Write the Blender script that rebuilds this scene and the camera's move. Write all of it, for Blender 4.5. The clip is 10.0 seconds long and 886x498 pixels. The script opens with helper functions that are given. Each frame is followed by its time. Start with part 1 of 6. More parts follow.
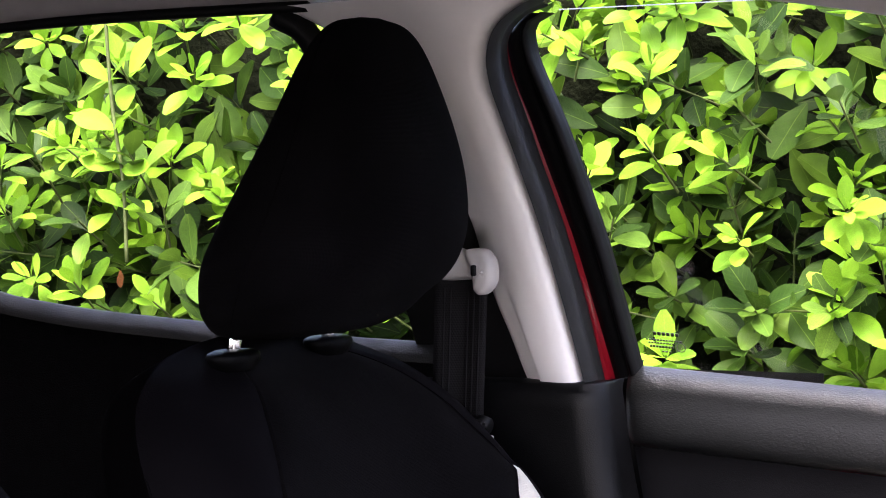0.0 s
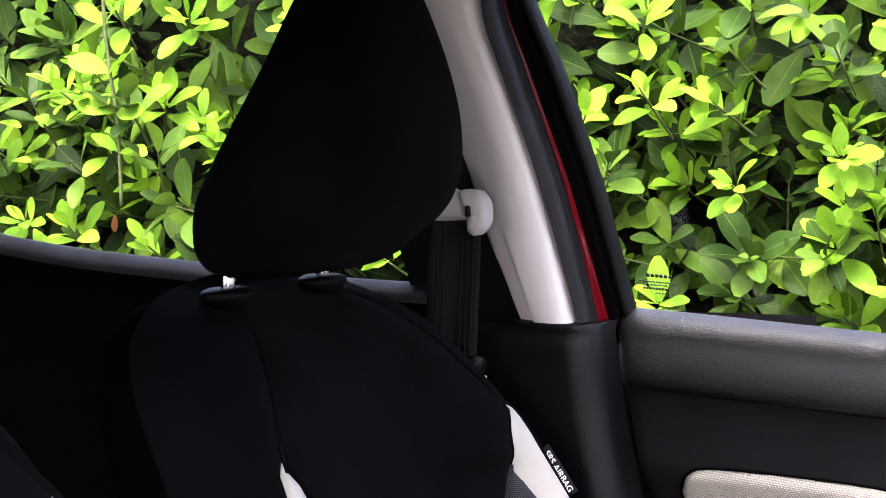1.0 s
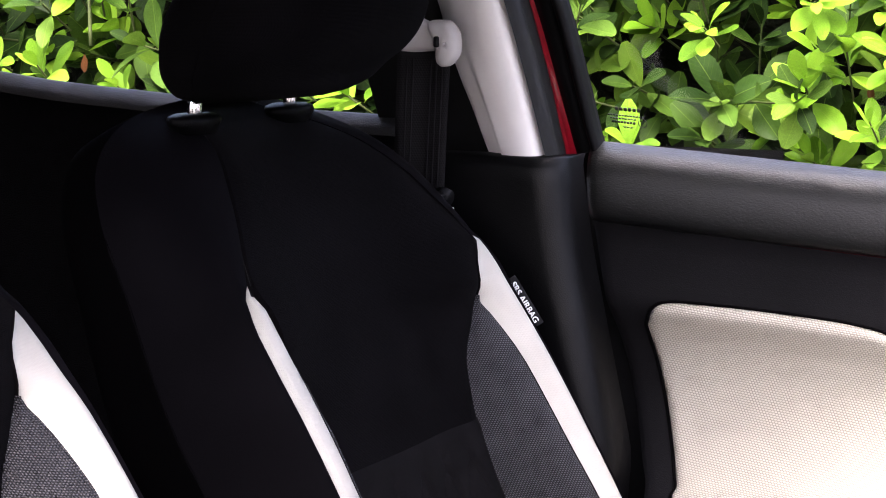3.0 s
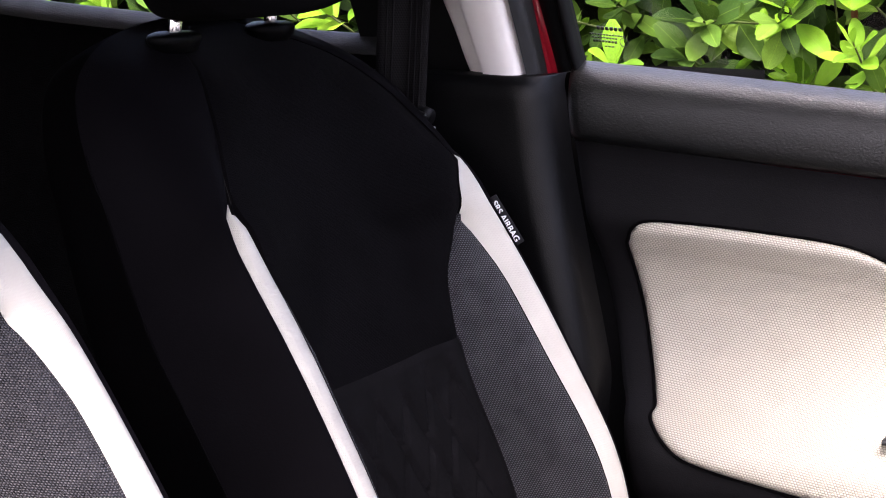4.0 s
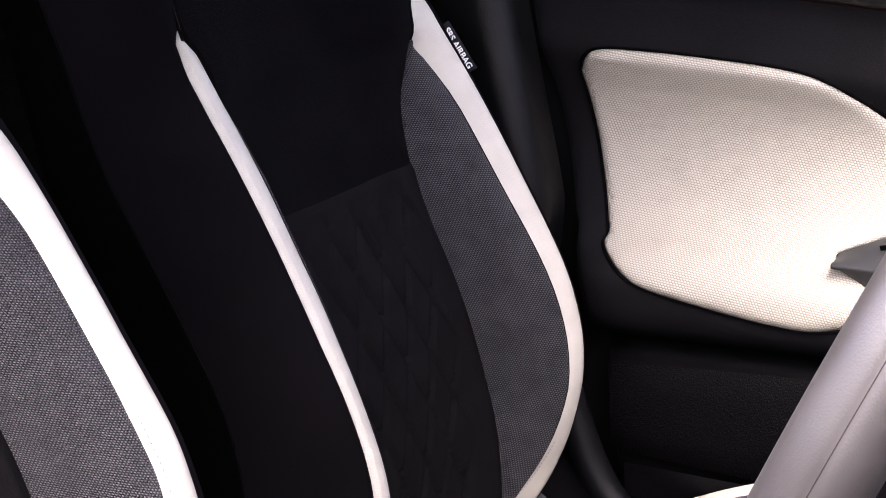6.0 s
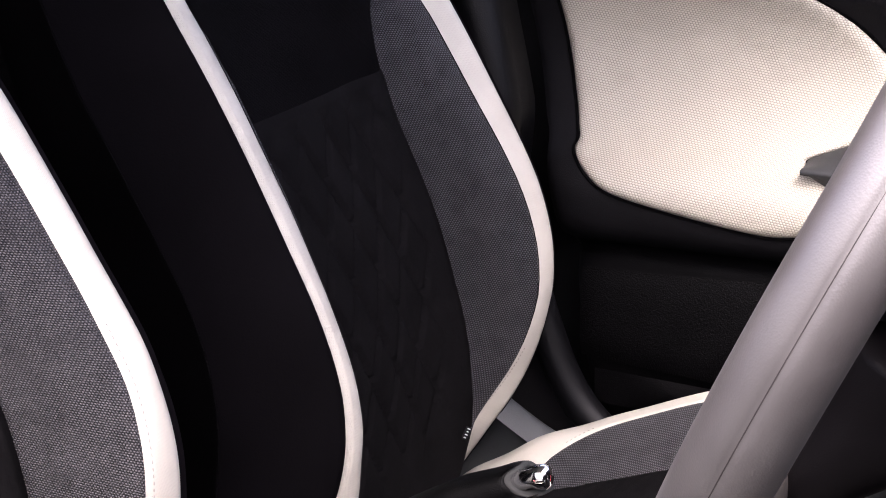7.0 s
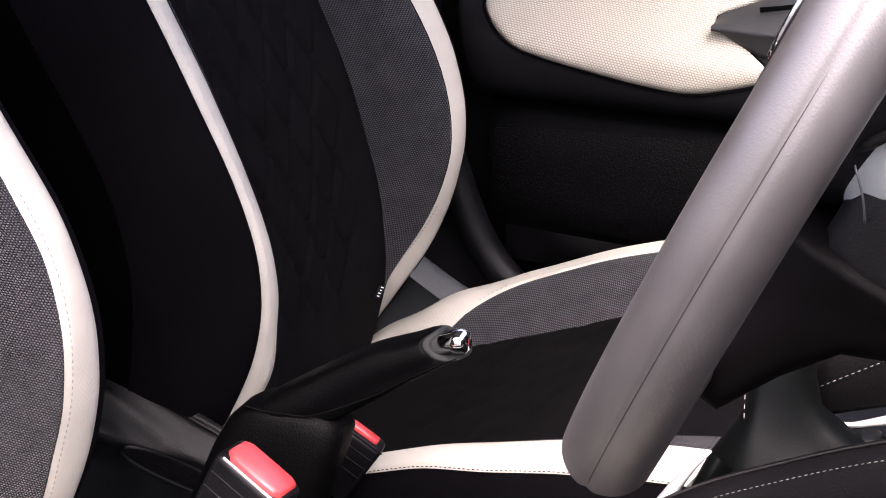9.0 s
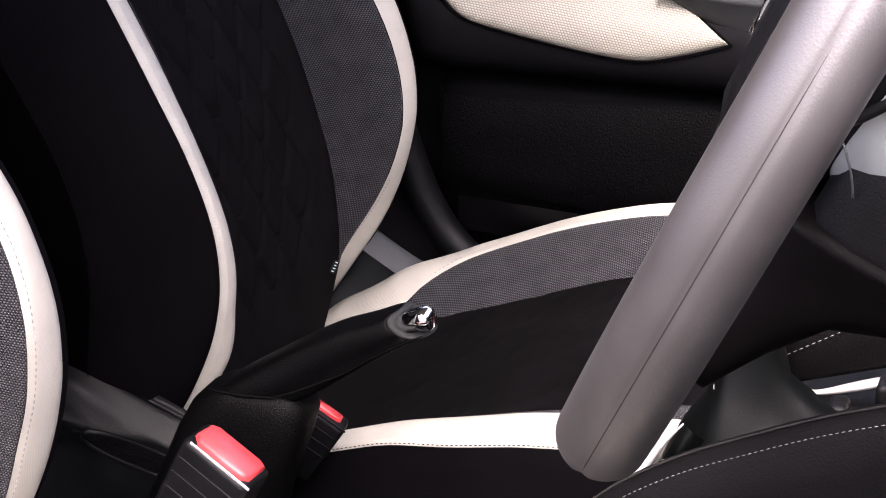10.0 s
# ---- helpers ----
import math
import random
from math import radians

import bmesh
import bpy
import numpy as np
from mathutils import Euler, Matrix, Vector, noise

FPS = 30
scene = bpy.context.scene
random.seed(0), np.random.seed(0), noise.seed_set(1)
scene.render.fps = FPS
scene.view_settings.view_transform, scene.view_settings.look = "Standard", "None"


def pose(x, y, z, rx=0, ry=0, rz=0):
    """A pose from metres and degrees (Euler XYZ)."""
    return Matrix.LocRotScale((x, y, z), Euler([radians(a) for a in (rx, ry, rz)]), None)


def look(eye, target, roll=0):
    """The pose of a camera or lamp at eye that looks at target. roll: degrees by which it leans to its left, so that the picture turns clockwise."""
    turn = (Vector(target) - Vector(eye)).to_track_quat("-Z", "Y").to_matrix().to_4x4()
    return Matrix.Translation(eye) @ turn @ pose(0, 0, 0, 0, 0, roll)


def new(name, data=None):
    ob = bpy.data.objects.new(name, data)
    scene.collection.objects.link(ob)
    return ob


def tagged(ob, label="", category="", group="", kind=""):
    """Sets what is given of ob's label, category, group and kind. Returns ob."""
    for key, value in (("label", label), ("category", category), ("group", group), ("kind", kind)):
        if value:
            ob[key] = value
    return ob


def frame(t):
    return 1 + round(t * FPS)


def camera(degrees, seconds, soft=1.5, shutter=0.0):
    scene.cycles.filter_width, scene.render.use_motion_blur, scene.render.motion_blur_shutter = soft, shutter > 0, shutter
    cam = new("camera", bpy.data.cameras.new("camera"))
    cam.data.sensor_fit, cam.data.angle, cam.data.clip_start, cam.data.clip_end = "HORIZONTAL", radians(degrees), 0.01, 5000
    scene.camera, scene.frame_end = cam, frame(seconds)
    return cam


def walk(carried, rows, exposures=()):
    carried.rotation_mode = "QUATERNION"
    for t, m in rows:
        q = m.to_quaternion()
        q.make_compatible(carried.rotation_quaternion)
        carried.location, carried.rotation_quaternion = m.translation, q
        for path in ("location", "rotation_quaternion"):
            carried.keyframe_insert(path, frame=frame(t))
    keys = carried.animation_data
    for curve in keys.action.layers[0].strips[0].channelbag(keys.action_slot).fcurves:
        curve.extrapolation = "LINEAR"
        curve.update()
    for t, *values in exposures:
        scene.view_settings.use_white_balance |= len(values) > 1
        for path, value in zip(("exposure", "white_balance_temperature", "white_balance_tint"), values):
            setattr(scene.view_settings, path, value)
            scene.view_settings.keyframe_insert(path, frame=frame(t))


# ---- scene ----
# ---------------------------------------------------------------- camera
cam = camera(23.8, 10.0, 1.0)
PATH = [
    (0, (0.627, -1.113, 1.063), (-0.262, 0.677, 0.987), -0.8),
    (0.5, (0.627, -1.114, 1.059), (-0.26, 0.676, 0.962), -0.7),
    (1, (0.629, -1.116, 1.054), (-0.255, 0.674, 0.931), -0.5),
    (1.5, (0.629, -1.114, 1.046), (-0.25, 0.676, 0.892), -0.4),
    (2, (0.632, -1.114, 1.041), (-0.242, 0.675, 0.851), -0.3),
    (2.5, (0.633, -1.114, 1.036), (-0.232, 0.675, 0.811), -0.1),
    (4, (0.64, -1.117, 1.031), (-0.199, 0.667, 0.697), 0.1),
    (4.5, (0.644, -1.117, 1.029), (-0.187, 0.664, 0.659), 0.1),
    (5, (0.646, -1.117, 1.028), (-0.175, 0.661, 0.62), 0.0),
    (5.5, (0.649, -1.121, 1.026), (-0.159, 0.653, 0.58), -0.0),
    (7, (0.659, -1.121, 1.028), (-0.106, 0.636, 0.453), 0.1),
    (7.5, (0.658, -1.119, 1.031), (-0.086, 0.633, 0.417), 0.2),
    (8, (0.657, -1.121, 1.035), (-0.061, 0.628, 0.383), 0.3),
    (8.5, (0.651, -1.115, 1.036), (-0.039, 0.632, 0.35), 0.3),
    (9, (0.648, -1.118, 1.04), (-0.012, 0.629, 0.325), 0.5),
    (9.5, (0.638, -1.117, 1.043), (0.007, 0.633, 0.309), 0.3),
    (10, (0.628, -1.113, 1.043), (0.03, 0.644, 0.297), -0.2),
]
walk(cam, [(t, look(eye, target, roll)) for t, eye, target, roll in PATH], [(0, 4.13, 6350, 16), (2.5, 4.08, 6350, 17), (4, 3.91, 6350, 19), (5.5, 3.80, 6350, 20), (7.5, 3.56, 6350, 20), (10, 3.42, 6350, 20)])

# ---------------------------------------------------------------- world and light
world = bpy.data.worlds.new("sky")
scene.world = world
world.use_nodes = True
wn = world.node_tree.nodes
sky = wn.new("ShaderNodeTexSky")
sky.sky_type = "NISHITA"
sky.sun_disc = False
sky.sun_elevation = radians(61)
sky.sun_rotation = radians(169)
sky.air_density, sky.dust_density, sky.ozone_density = 0.5, 8.0, 0.5
world.node_tree.links.new(sky.outputs[0], wn["Background"].inputs[0])
wn["Background"].inputs[1].default_value = 0.15

sun_data = bpy.data.lights.new("sun", "SUN")
sun_data.energy, sun_data.angle, sun_data.color = 0.6, radians(40), (1.0, 0.96, 0.9)
sun = new("sun", sun_data)
sun.matrix_world = look((1.0, -1.8, 5.2), (0.0, 0.6, 0.6))
tagged(sun, kind="structure")


# ---------------------------------------------------------------- materials
class Mat:
    """A principled material with short hands for its nodes."""

    def __init__(self, name, colour, rough=0.6, metal=0.0, spec=0.5):
        self.m = bpy.data.materials.new(name)
        self.m.use_nodes = True
        self.n, self.l = self.m.node_tree.nodes, self.m.node_tree.links
        self.b = self.n["Principled BSDF"]
        self.b.inputs["Base Color"].default_value = (*colour, 1)
        self.b.inputs["Roughness"].default_value = rough
        self.b.inputs["Metallic"].default_value = metal
        self.b.inputs["Specular IOR Level"].default_value = spec
        self.colour = colour
        self.bumped = None

    def node(self, kind, **values):
        made = self.n.new(kind)
        for key, value in values.items():
            made.inputs[key.replace("_", " ")].default_value = value
        return made

    def coord(self, uv=False, scale=(1, 1, 1), turn=(0, 0, 0)):
        c = self.n.new("ShaderNodeTexCoord")
        mp = self.n.new("ShaderNodeMapping")
        mp.inputs["Scale"].default_value = scale
        mp.inputs["Rotation"].default_value = turn
        self.l.new(c.outputs["UV" if uv else "Object"], mp.inputs[0])
        return mp.outputs[0]

    def noise(self, scale, detail=4, uv=False, stretch=(1, 1, 1), rough=0.55):
        made = self.node("ShaderNodeTexNoise", Scale=scale, Detail=detail, Roughness=rough)
        self.l.new(self.coord(uv, stretch), made.inputs["Vector"])
        return made.outputs["Fac"]

    def ramp(self, fac, stops):
        r = self.n.new("ShaderNodeValToRGB")
        els = r.color_ramp.elements
        while len(els) < len(stops):
            els.new(0.5)
        for el, (at, colour) in zip(els, stops):
            el.position, el.color = at, (*colour, 1)
        self.l.new(fac, r.inputs[0])
        return r.outputs[0]

    def math(self, op, a, b=0.0, c=None):
        m = self.n.new("ShaderNodeMath")
        m.operation = op
        for slot, value in enumerate((a, b) if c is None else (a, b, c)):
            if isinstance(value, (int, float)):
                m.inputs[slot].default_value = value
            else:
                self.l.new(value, m.inputs[slot])
        return m.outputs[0]

    def paint(self, socket, name="Base Color"):
        self.l.new(socket, self.b.inputs[name])
        return self

    def vary(self, scale, low, high, **kw):
        """Base colour between low and high times the plain colour."""
        c = self.colour
        return self.paint(self.ramp(self.noise(scale, **kw), [(0.3, [v * low for v in c]), (0.7, [v * high for v in c])]))

    def bump(self, height, distance, strength=1.0):
        b = self.n.new("ShaderNodeBump")
        b.inputs["Distance"].default_value, b.inputs["Strength"].default_value = distance, strength
        self.l.new(height, b.inputs["Height"])
        if self.bumped:
            self.l.new(self.bumped, b.inputs["Normal"])
        self.bumped = b.outputs[0]
        self.l.new(self.bumped, self.b.inputs["Normal"])
        return self

    def weave(self, pitch, aspect=1.0, turn=0.0):
        """Height of a small staggered knit in the UV map's metres."""
        v = self.n.new("ShaderNodeSeparateXYZ")
        self.l.new(self.coord(True, (1 / pitch, 1 / (pitch * aspect), 1), (0, 0, turn)), v.inputs[0])
        row = self.math("FLOOR", v.outputs[1])
        half = self.math("MULTIPLY", self.math("MODULO", row, 2.0), 0.5)
        fx = self.math("FRACT", self.math("ADD", v.outputs[0], half))
        fy = self.math("FRACT", v.outputs[1])
        ax = self.math("SINE", self.math("MULTIPLY", fx, math.pi))
        ay = self.math("SINE", self.math("MULTIPLY", fy, math.pi))
        return self.math("MULTIPLY", ax, ay)


def leather(name, colour, rough=0.45, grain=900.0, depth=0.0006, spec=0.22):
    """Grained plastic or leather: small pebbles with creases."""
    m = Mat(name, colour, rough, spec=spec)
    v = m.node("ShaderNodeTexVoronoi", Scale=grain)
    m.l.new(m.coord(), v.inputs["Vector"])
    m.bump(v.outputs["Distance"], depth * 0.5, 0.45)
    m.bump(m.noise(grain * 0.45, 3), depth * 0.5, 0.25)
    m.vary(9.0, 0.8, 1.2)
    m.paint(m.ramp(m.noise(30.0, 5), [(0.3, [rough - 0.06] * 3), (0.7, [rough + 0.08] * 3)]), "Roughness")
    return m


M = {}
black_cloth = Mat("black_cloth", (0.0023, 0.0021, 0.0024), 0.95, spec=0.01)
black_cloth.vary(14.0, 0.7, 1.35)
black_cloth.bump(black_cloth.weave(0.0011), 0.0003, 0.5)
black_cloth.b.inputs["Sheen Weight"].default_value = 0.004
black_cloth.b.inputs["Sheen Roughness"].default_value = 0.5
M["cloth"] = black_cloth.m

side_cloth = Mat("black_side_vinyl", (0.0022, 0.0019, 0.0024), 0.8, spec=0.02)
side_cloth.vary(10.0, 0.75, 1.25)
side_cloth.bump(side_cloth.noise(700.0, 4), 0.0004, 0.5)
M["side"] = side_cloth.m
# darker copy of the side vinyl: shade on the rear-facing side is in its colour
side_rear = Mat("shaded_black_side_vinyl", (0.0008, 0.0007, 0.0008), 0.95, spec=0.005)
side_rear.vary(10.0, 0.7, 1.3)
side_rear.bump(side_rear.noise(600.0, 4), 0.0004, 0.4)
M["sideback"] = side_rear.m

quilt = Mat("quilted_black_cloth", (0.0040, 0.0037, 0.0040), 0.9, spec=0.03)
quilt.vary(40.0, 0.75, 1.4)
quilt.bump(quilt.noise(260.0, 5), 0.0006, 0.6)
M["quilt"] = quilt.m

def knitted(name, pitch, stops):
    knit = Mat(name, (0.09, 0.088, 0.095), 0.7, spec=0.25)
    kw = knit.weave(pitch, 0.80, 0.12)
    kn = knit.noise(60.0, 3)
    knit.paint(knit.ramp(knit.math("MULTIPLY", kw, knit.math("ADD", kn, 0.6)), stops))
    knit.bump(kw, 0.0012, 0.8)
    return knit.m


M["knit"] = knitted("grey_knit", 0.0024, [(0.20, (0.0058, 0.0057, 0.0064)), (0.56, (0.023, 0.0224, 0.025)), (0.92, (0.078, 0.076, 0.084))])
M["fineknit"] = knitted("fine_grey_knit", 0.0020, [(0.20, (0.008, 0.0078, 0.009)), (0.56, (0.024, 0.0234, 0.026)), (0.92, (0.066, 0.064, 0.071))])

white = Mat("white_vinyl", (0.398, 0.380, 0.328), 0.55, spec=0.18)
white.vary(25.0, 0.93, 1.05)
white.bump(white.weave(0.0014, 1.6), 0.0003, 0.35)
white.bump(white.noise(90.0, 4), 0.0006, 0.25)
M["white"] = white.m

cream = Mat("cream_embossed_vinyl", (0.69, 0.645, 0.60), 0.42, spec=0.45)
cw = cream.weave(0.0031, 0.74, 0.16)
cream.bump(cw, 0.0008, 0.5)
cream.paint(cream.ramp(cw, [(0.04, (0.19, 0.174, 0.140)), (0.45, (0.445, 0.418, 0.348))]))
M["cream"] = cream.m

M["plastic"] = leather("black_grained_plastic", (0.0028, 0.0028, 0.0033), 0.38, 1100.0, 0.0005, 0.15).m
# lower door plastic, its black deepened for the shade low in the door
M["doorlow"] = leather("shaded_hard_door_plastic", (0.0011, 0.0010, 0.0012), 0.5, 900.0, 0.0006, 0.05).m
M["pillartrim"] = leather("dull_black_pillar_plastic", (0.0011, 0.0011, 0.0013), 0.42, 900.0, 0.0005, 0.13).m
M["panel"] = leather("black_door_plastic", (0.0042, 0.0040, 0.0046), 0.62, 900.0, 0.0006, 0.08).m
sill_m = Mat("dark_slate_leathergrain", (0.0034, 0.0037, 0.0038), 0.36, spec=0.50)
sill_m.vary(9.0, 0.85, 1.15)
sill_m.bump(sill_m.noise(420.0, 3, stretch=(0.8, 1.4, 1.7), rough=0.6), 0.0009, 0.5)
sill_m.bump(sill_m.noise(520.0, 3), 0.0008, 0.35)
M["sill"] = sill_m.m
M["rearsill"] = leather("dark_grey_door_plastic", (0.0065, 0.0065, 0.0064), 0.55, 520.0, 0.0012, 0.13).m
M["greyplastic"] = leather("dark_grey_plastic", (0.040, 0.043, 0.045), 0.5, 700.0, 0.0005).m
M["handle"] = leather("handle_plastic", (0.020, 0.021, 0.022), 0.5, 700.0, 0.0005).m
M["pocket"] = leather("coarse_black_plastic", (0.0013, 0.0012, 0.0014), 0.5, 700.0, 0.0022, 0.06).m
M["leather"] = leather("black_leather", (0.0010, 0.0010, 0.0011), 0.42, 1200.0, 0.0012, 0.055).m
# grip lip in a paler grey, so that its lit edge is in the colour
M["griplip"] = leather("lit_grey_grip_plastic", (0.016, 0.0168, 0.0165), 0.6, 900.0, 0.0004, 0.12).m
M["gaiter"] = leather("gaiter_leather", (0.0014, 0.0018, 0.0019), 0.5, 900.0, 0.0003, 0.06).m
M["padleather"] = leather("soft_pad_leather", (0.0027, 0.0025, 0.0028), 0.62, 1000.0, 0.0006, 0.06).m
rim_m = leather("wheel_leather", (0.0140, 0.0120, 0.0120), 0.48, 1300.0, 0.00022, 1.0)
rim_m.b.inputs["Coat Weight"].default_value = 0.35
rim_m.b.inputs["Coat Roughness"].default_value = 0.5
M["rim"] = rim_m.m
M["rimseam"] = leather("wheel_seam", (0.011, 0.0095, 0.0095), 0.6, 1100.0, 0.0002, 0.2).m
M["shroud"] = leather("column_plastic", (0.0013, 0.0011, 0.0013), 0.5, 1500.0, 0.0002, 0.03).m
M["columngrey"] = leather("satin_grey_column_plastic", (0.15, 0.162, 0.165), 0.36, 1300.0, 0.0002, 0.5).m
M["console"] = leather("glossy_console_plastic", (0.0008, 0.0009, 0.0010), 0.38, 1300.0, 0.0004, 0.22).m
rub = Mat("black_rubber", (0.0030, 0.0031, 0.0034), 0.5, spec=0.12)
rub.vary(50.0, 0.7, 1.3)
rub.bump(rub.noise(350.0, 4), 0.0004, 0.4)
M["rubber"] = rub.m
seal = Mat("grey_door_seal", (0.0085, 0.0088, 0.0088), 0.7, spec=0.25)
seal.vary(60.0, 0.8, 1.2)
seal.bump(seal.noise(500.0, 4), 0.0004, 0.4)
M["seal"] = seal.m
red = Mat("red_car_paint", (0.21, 0.003, 0.011), 0.3)
red.b.inputs["Coat Weight"].default_value = 1.0
red.b.inputs["Coat Roughness"].default_value = 0.05
red.vary(120.0, 0.85, 1.15)
M["red"] = red.m
trim = Mat("light_grey_trim", (0.82, 0.795, 0.775), 0.5, spec=0.35)
trim.vary(12.0, 0.96, 1.03)
trim.bump(trim.noise(900.0, 4), 0.0003, 0.35)
M["trim"] = trim.m
loop_m = Mat("grey_loop_plastic", (0.42, 0.405, 0.39), 0.45, spec=0.35)
loop_m.vary(40.0, 0.93, 1.05)
loop_m.bump(loop_m.noise(900.0, 4), 0.0003, 0.35)
M["loop"] = loop_m.m
head_m = Mat("headliner_cloth", (0.40, 0.375, 0.365), 0.9, spec=0.15)
head_m.vary(30.0, 0.92, 1.06)
head_m.bump(head_m.noise(1100.0, 3), 0.0004, 0.5)
M["headliner"] = head_m.m
chrome = Mat("chrome", (0.82, 0.82, 0.83), 0.10, 1.0)
chrome.paint(chrome.ramp(chrome.noise(60.0, 4), [(0.3, (0.07,) * 3), (0.7, (0.16,) * 3)]), "Roughness")
M["chrome"] = chrome.m
silver = Mat("satin_silver", (0.52, 0.51, 0.52), 0.38, 0.5)
silver.vary(40.0, 0.93, 1.05)
M["silver"] = silver.m
redb = Mat("red_button_plastic", (0.42, 0.032, 0.036), 0.42)
redb.vary(80.0, 0.94, 1.06)
redb.bump(redb.noise(800.0, 3), 0.0002, 0.3)
M["redbutton"] = redb.m
web = Mat("black_webbing", (0.017, 0.017, 0.018), 0.7, spec=0.12)
ww = web.weave(0.0024, 0.9)
web.bump(ww, 0.0003, 0.5)
web.paint(web.ramp(ww, [(0.1, (0.0018, 0.0016, 0.0020)), (0.8, (0.0036, 0.0032, 0.0040))]))
M["webbing"] = web.m
thread = Mat("white_thread", (0.24, 0.23, 0.215), 0.8, spec=0.2)
thread.vary(300.0, 0.85, 1.1)
M["thread"] = thread.m
dthread = Mat("black_thread", (0.010, 0.009, 0.009), 0.8, spec=0.2)
dthread.vary(300.0, 0.8, 1.2)
M["dthread"] = dthread.m
ink = Mat("white_print", (0.8, 0.8, 0.8), 0.6, spec=0.2)
ink.vary(400.0, 0.95, 1.03)
M["print"] = ink.m
tag_m = Mat("black_label_ribbon", (0.008, 0.008, 0.009), 0.85, spec=0.15)
tag_m.bump(tag_m.noise(900.0), 0.0003, 0.4)
M["tag"] = tag_m.m
carpet = Mat("black_carpet", (0.0022, 0.0021, 0.0023), 1.0, spec=0.01)
carpet.vary(60.0, 0.6, 1.4)
carpet.bump(carpet.noise(600.0, 4), 0.003, 0.8)
M["carpet"] = carpet.m
black_ink = Mat("black_glass_print", (0.006, 0.006, 0.006), 0.5)
black_ink.vary(300.0, 0.9, 1.1)
M["blackprint"] = black_ink.m

glass = Mat("window_glass", (1, 1, 1), 0.0)
glass.b.inputs["Transmission Weight"].default_value = 1.0
glass.b.inputs["IOR"].default_value = 1.3
M["glass"] = glass.m

asphalt = Mat("asphalt", (0.034, 0.034, 0.034), 0.9, spec=0.3)
asphalt.vary(3.0, 0.7, 1.3)
asphalt.bump(asphalt.noise(140.0, 5), 0.006, 0.7)
M["asphalt"] = asphalt.m


def leaf_material(name, stops, random_from, trans=0.36, rough=0.48, spec=0.09):
    """Leaf skin: each leaf a tint of its own, with a paler midrib and veins in the UV map."""
    m = Mat(name, stops[0][1], rough, spec=spec)
    if random_from == "object":
        r = m.n.new("ShaderNodeObjectInfo").outputs["Random"]
    else:
        r = m.n.new("ShaderNodeNewGeometry").outputs["Random Per Island"]
    base = m.ramp(r, stops)
    sep = m.n.new("ShaderNodeSeparateXYZ")
    m.l.new(m.coord(True), sep.inputs[0])
    across = m.math("ABSOLUTE", m.math("SUBTRACT", sep.outputs[0], 0.5))
    ribs = m.math("LESS_THAN", across, 0.012)
    vein = m.math("SINE", m.math("MULTIPLY", m.math("SUBTRACT", sep.outputs[1], m.math("MULTIPLY", across, 0.55)), 62.0))
    vein = m.math("MULTIPLY", m.math("GREATER_THAN", vein, 0.95), 0.05)
    mark = m.math("MAXIMUM", m.math("MULTIPLY", ribs, 0.32), vein)
    mix = m.n.new("ShaderNodeMixRGB")
    m.l.new(mark, mix.inputs[0])
    m.l.new(base, mix.inputs[1])
    mix.inputs[2].default_value = (0.15, 0.22, 0.035, 1)
    spots = m.n.new("ShaderNodeMixRGB")
    spots.blend_type = "MULTIPLY"
    spots.inputs[0].default_value = 0.55
    m.l.new(mix.outputs[0], spots.inputs[1])
    m.l.new(m.ramp(m.noise(26.0, 4), [(0.3, (0.50, 0.56, 0.50)), (0.70, (1.15, 1.18, 1.0))]), spots.inputs[2])
    m.paint(spots.outputs[0])
    m.bump(m.math("MAXIMUM", ribs, vein), 0.0012, 0.5)
    m.bump(m.noise(45.0, 3), 0.004, 0.6)
    tr = m.n.new("ShaderNodeBsdfTranslucent")
    m.l.new(spots.outputs[0], tr.inputs[0])
    add = m.n.new("ShaderNodeMixShader")
    add.inputs[0].default_value = trans
    m.l.new(m.b.outputs[0], add.inputs[1])
    m.l.new(tr.outputs[0], add.inputs[2])
    m.l.new(add.outputs[0], m.n["Material Output"].inputs[0])
    return m.m


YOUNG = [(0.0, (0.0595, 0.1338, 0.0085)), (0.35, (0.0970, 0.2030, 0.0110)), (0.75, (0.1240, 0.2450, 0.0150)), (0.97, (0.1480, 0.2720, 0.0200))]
# older leaves' greens, darkened further for the shade deep in the hedge
OLD_SHADED = [(0.0, (0.0053, 0.0131, 0.0027)), (0.35, (0.0138, 0.0326, 0.0049)), (0.7, (0.0356, 0.0722, 0.0092)), (0.97, (0.076, 0.1389, 0.0142))]
M["leaf_young"] = leaf_material("young_laurel_leaf", YOUNG, "object")
M["leaf_old"] = leaf_material("old_shaded_laurel_leaf", OLD_SHADED, "object", 0.2, 0.5, 0.06)
M["foliage_young"] = leaf_material("young_laurel_foliage", YOUNG, "island")
M["foliage_old"] = leaf_material("old_shaded_laurel_foliage", OLD_SHADED, "island", 0.2, 0.5, 0.06)
dead = Mat("dead_leaf", (0.055, 0.020, 0.005), 0.8, spec=0.1)
dead.vary(40.0, 0.6, 1.4)
M["dead"] = dead.m
bark = Mat("green_twig", (0.034, 0.046, 0.012), 0.7, spec=0.2)
bark.vary(40.0, 0.6, 1.4)
bark.bump(bark.noise(120.0), 0.002, 0.5)
M["twig"] = bark.m
# near-black colour that stands for the shade deep in the hedge
core = Mat("hedge_depth_shade", (0.0035, 0.0045, 0.0022), 1.0, spec=0.02)
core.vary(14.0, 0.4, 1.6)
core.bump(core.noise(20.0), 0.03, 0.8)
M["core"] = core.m


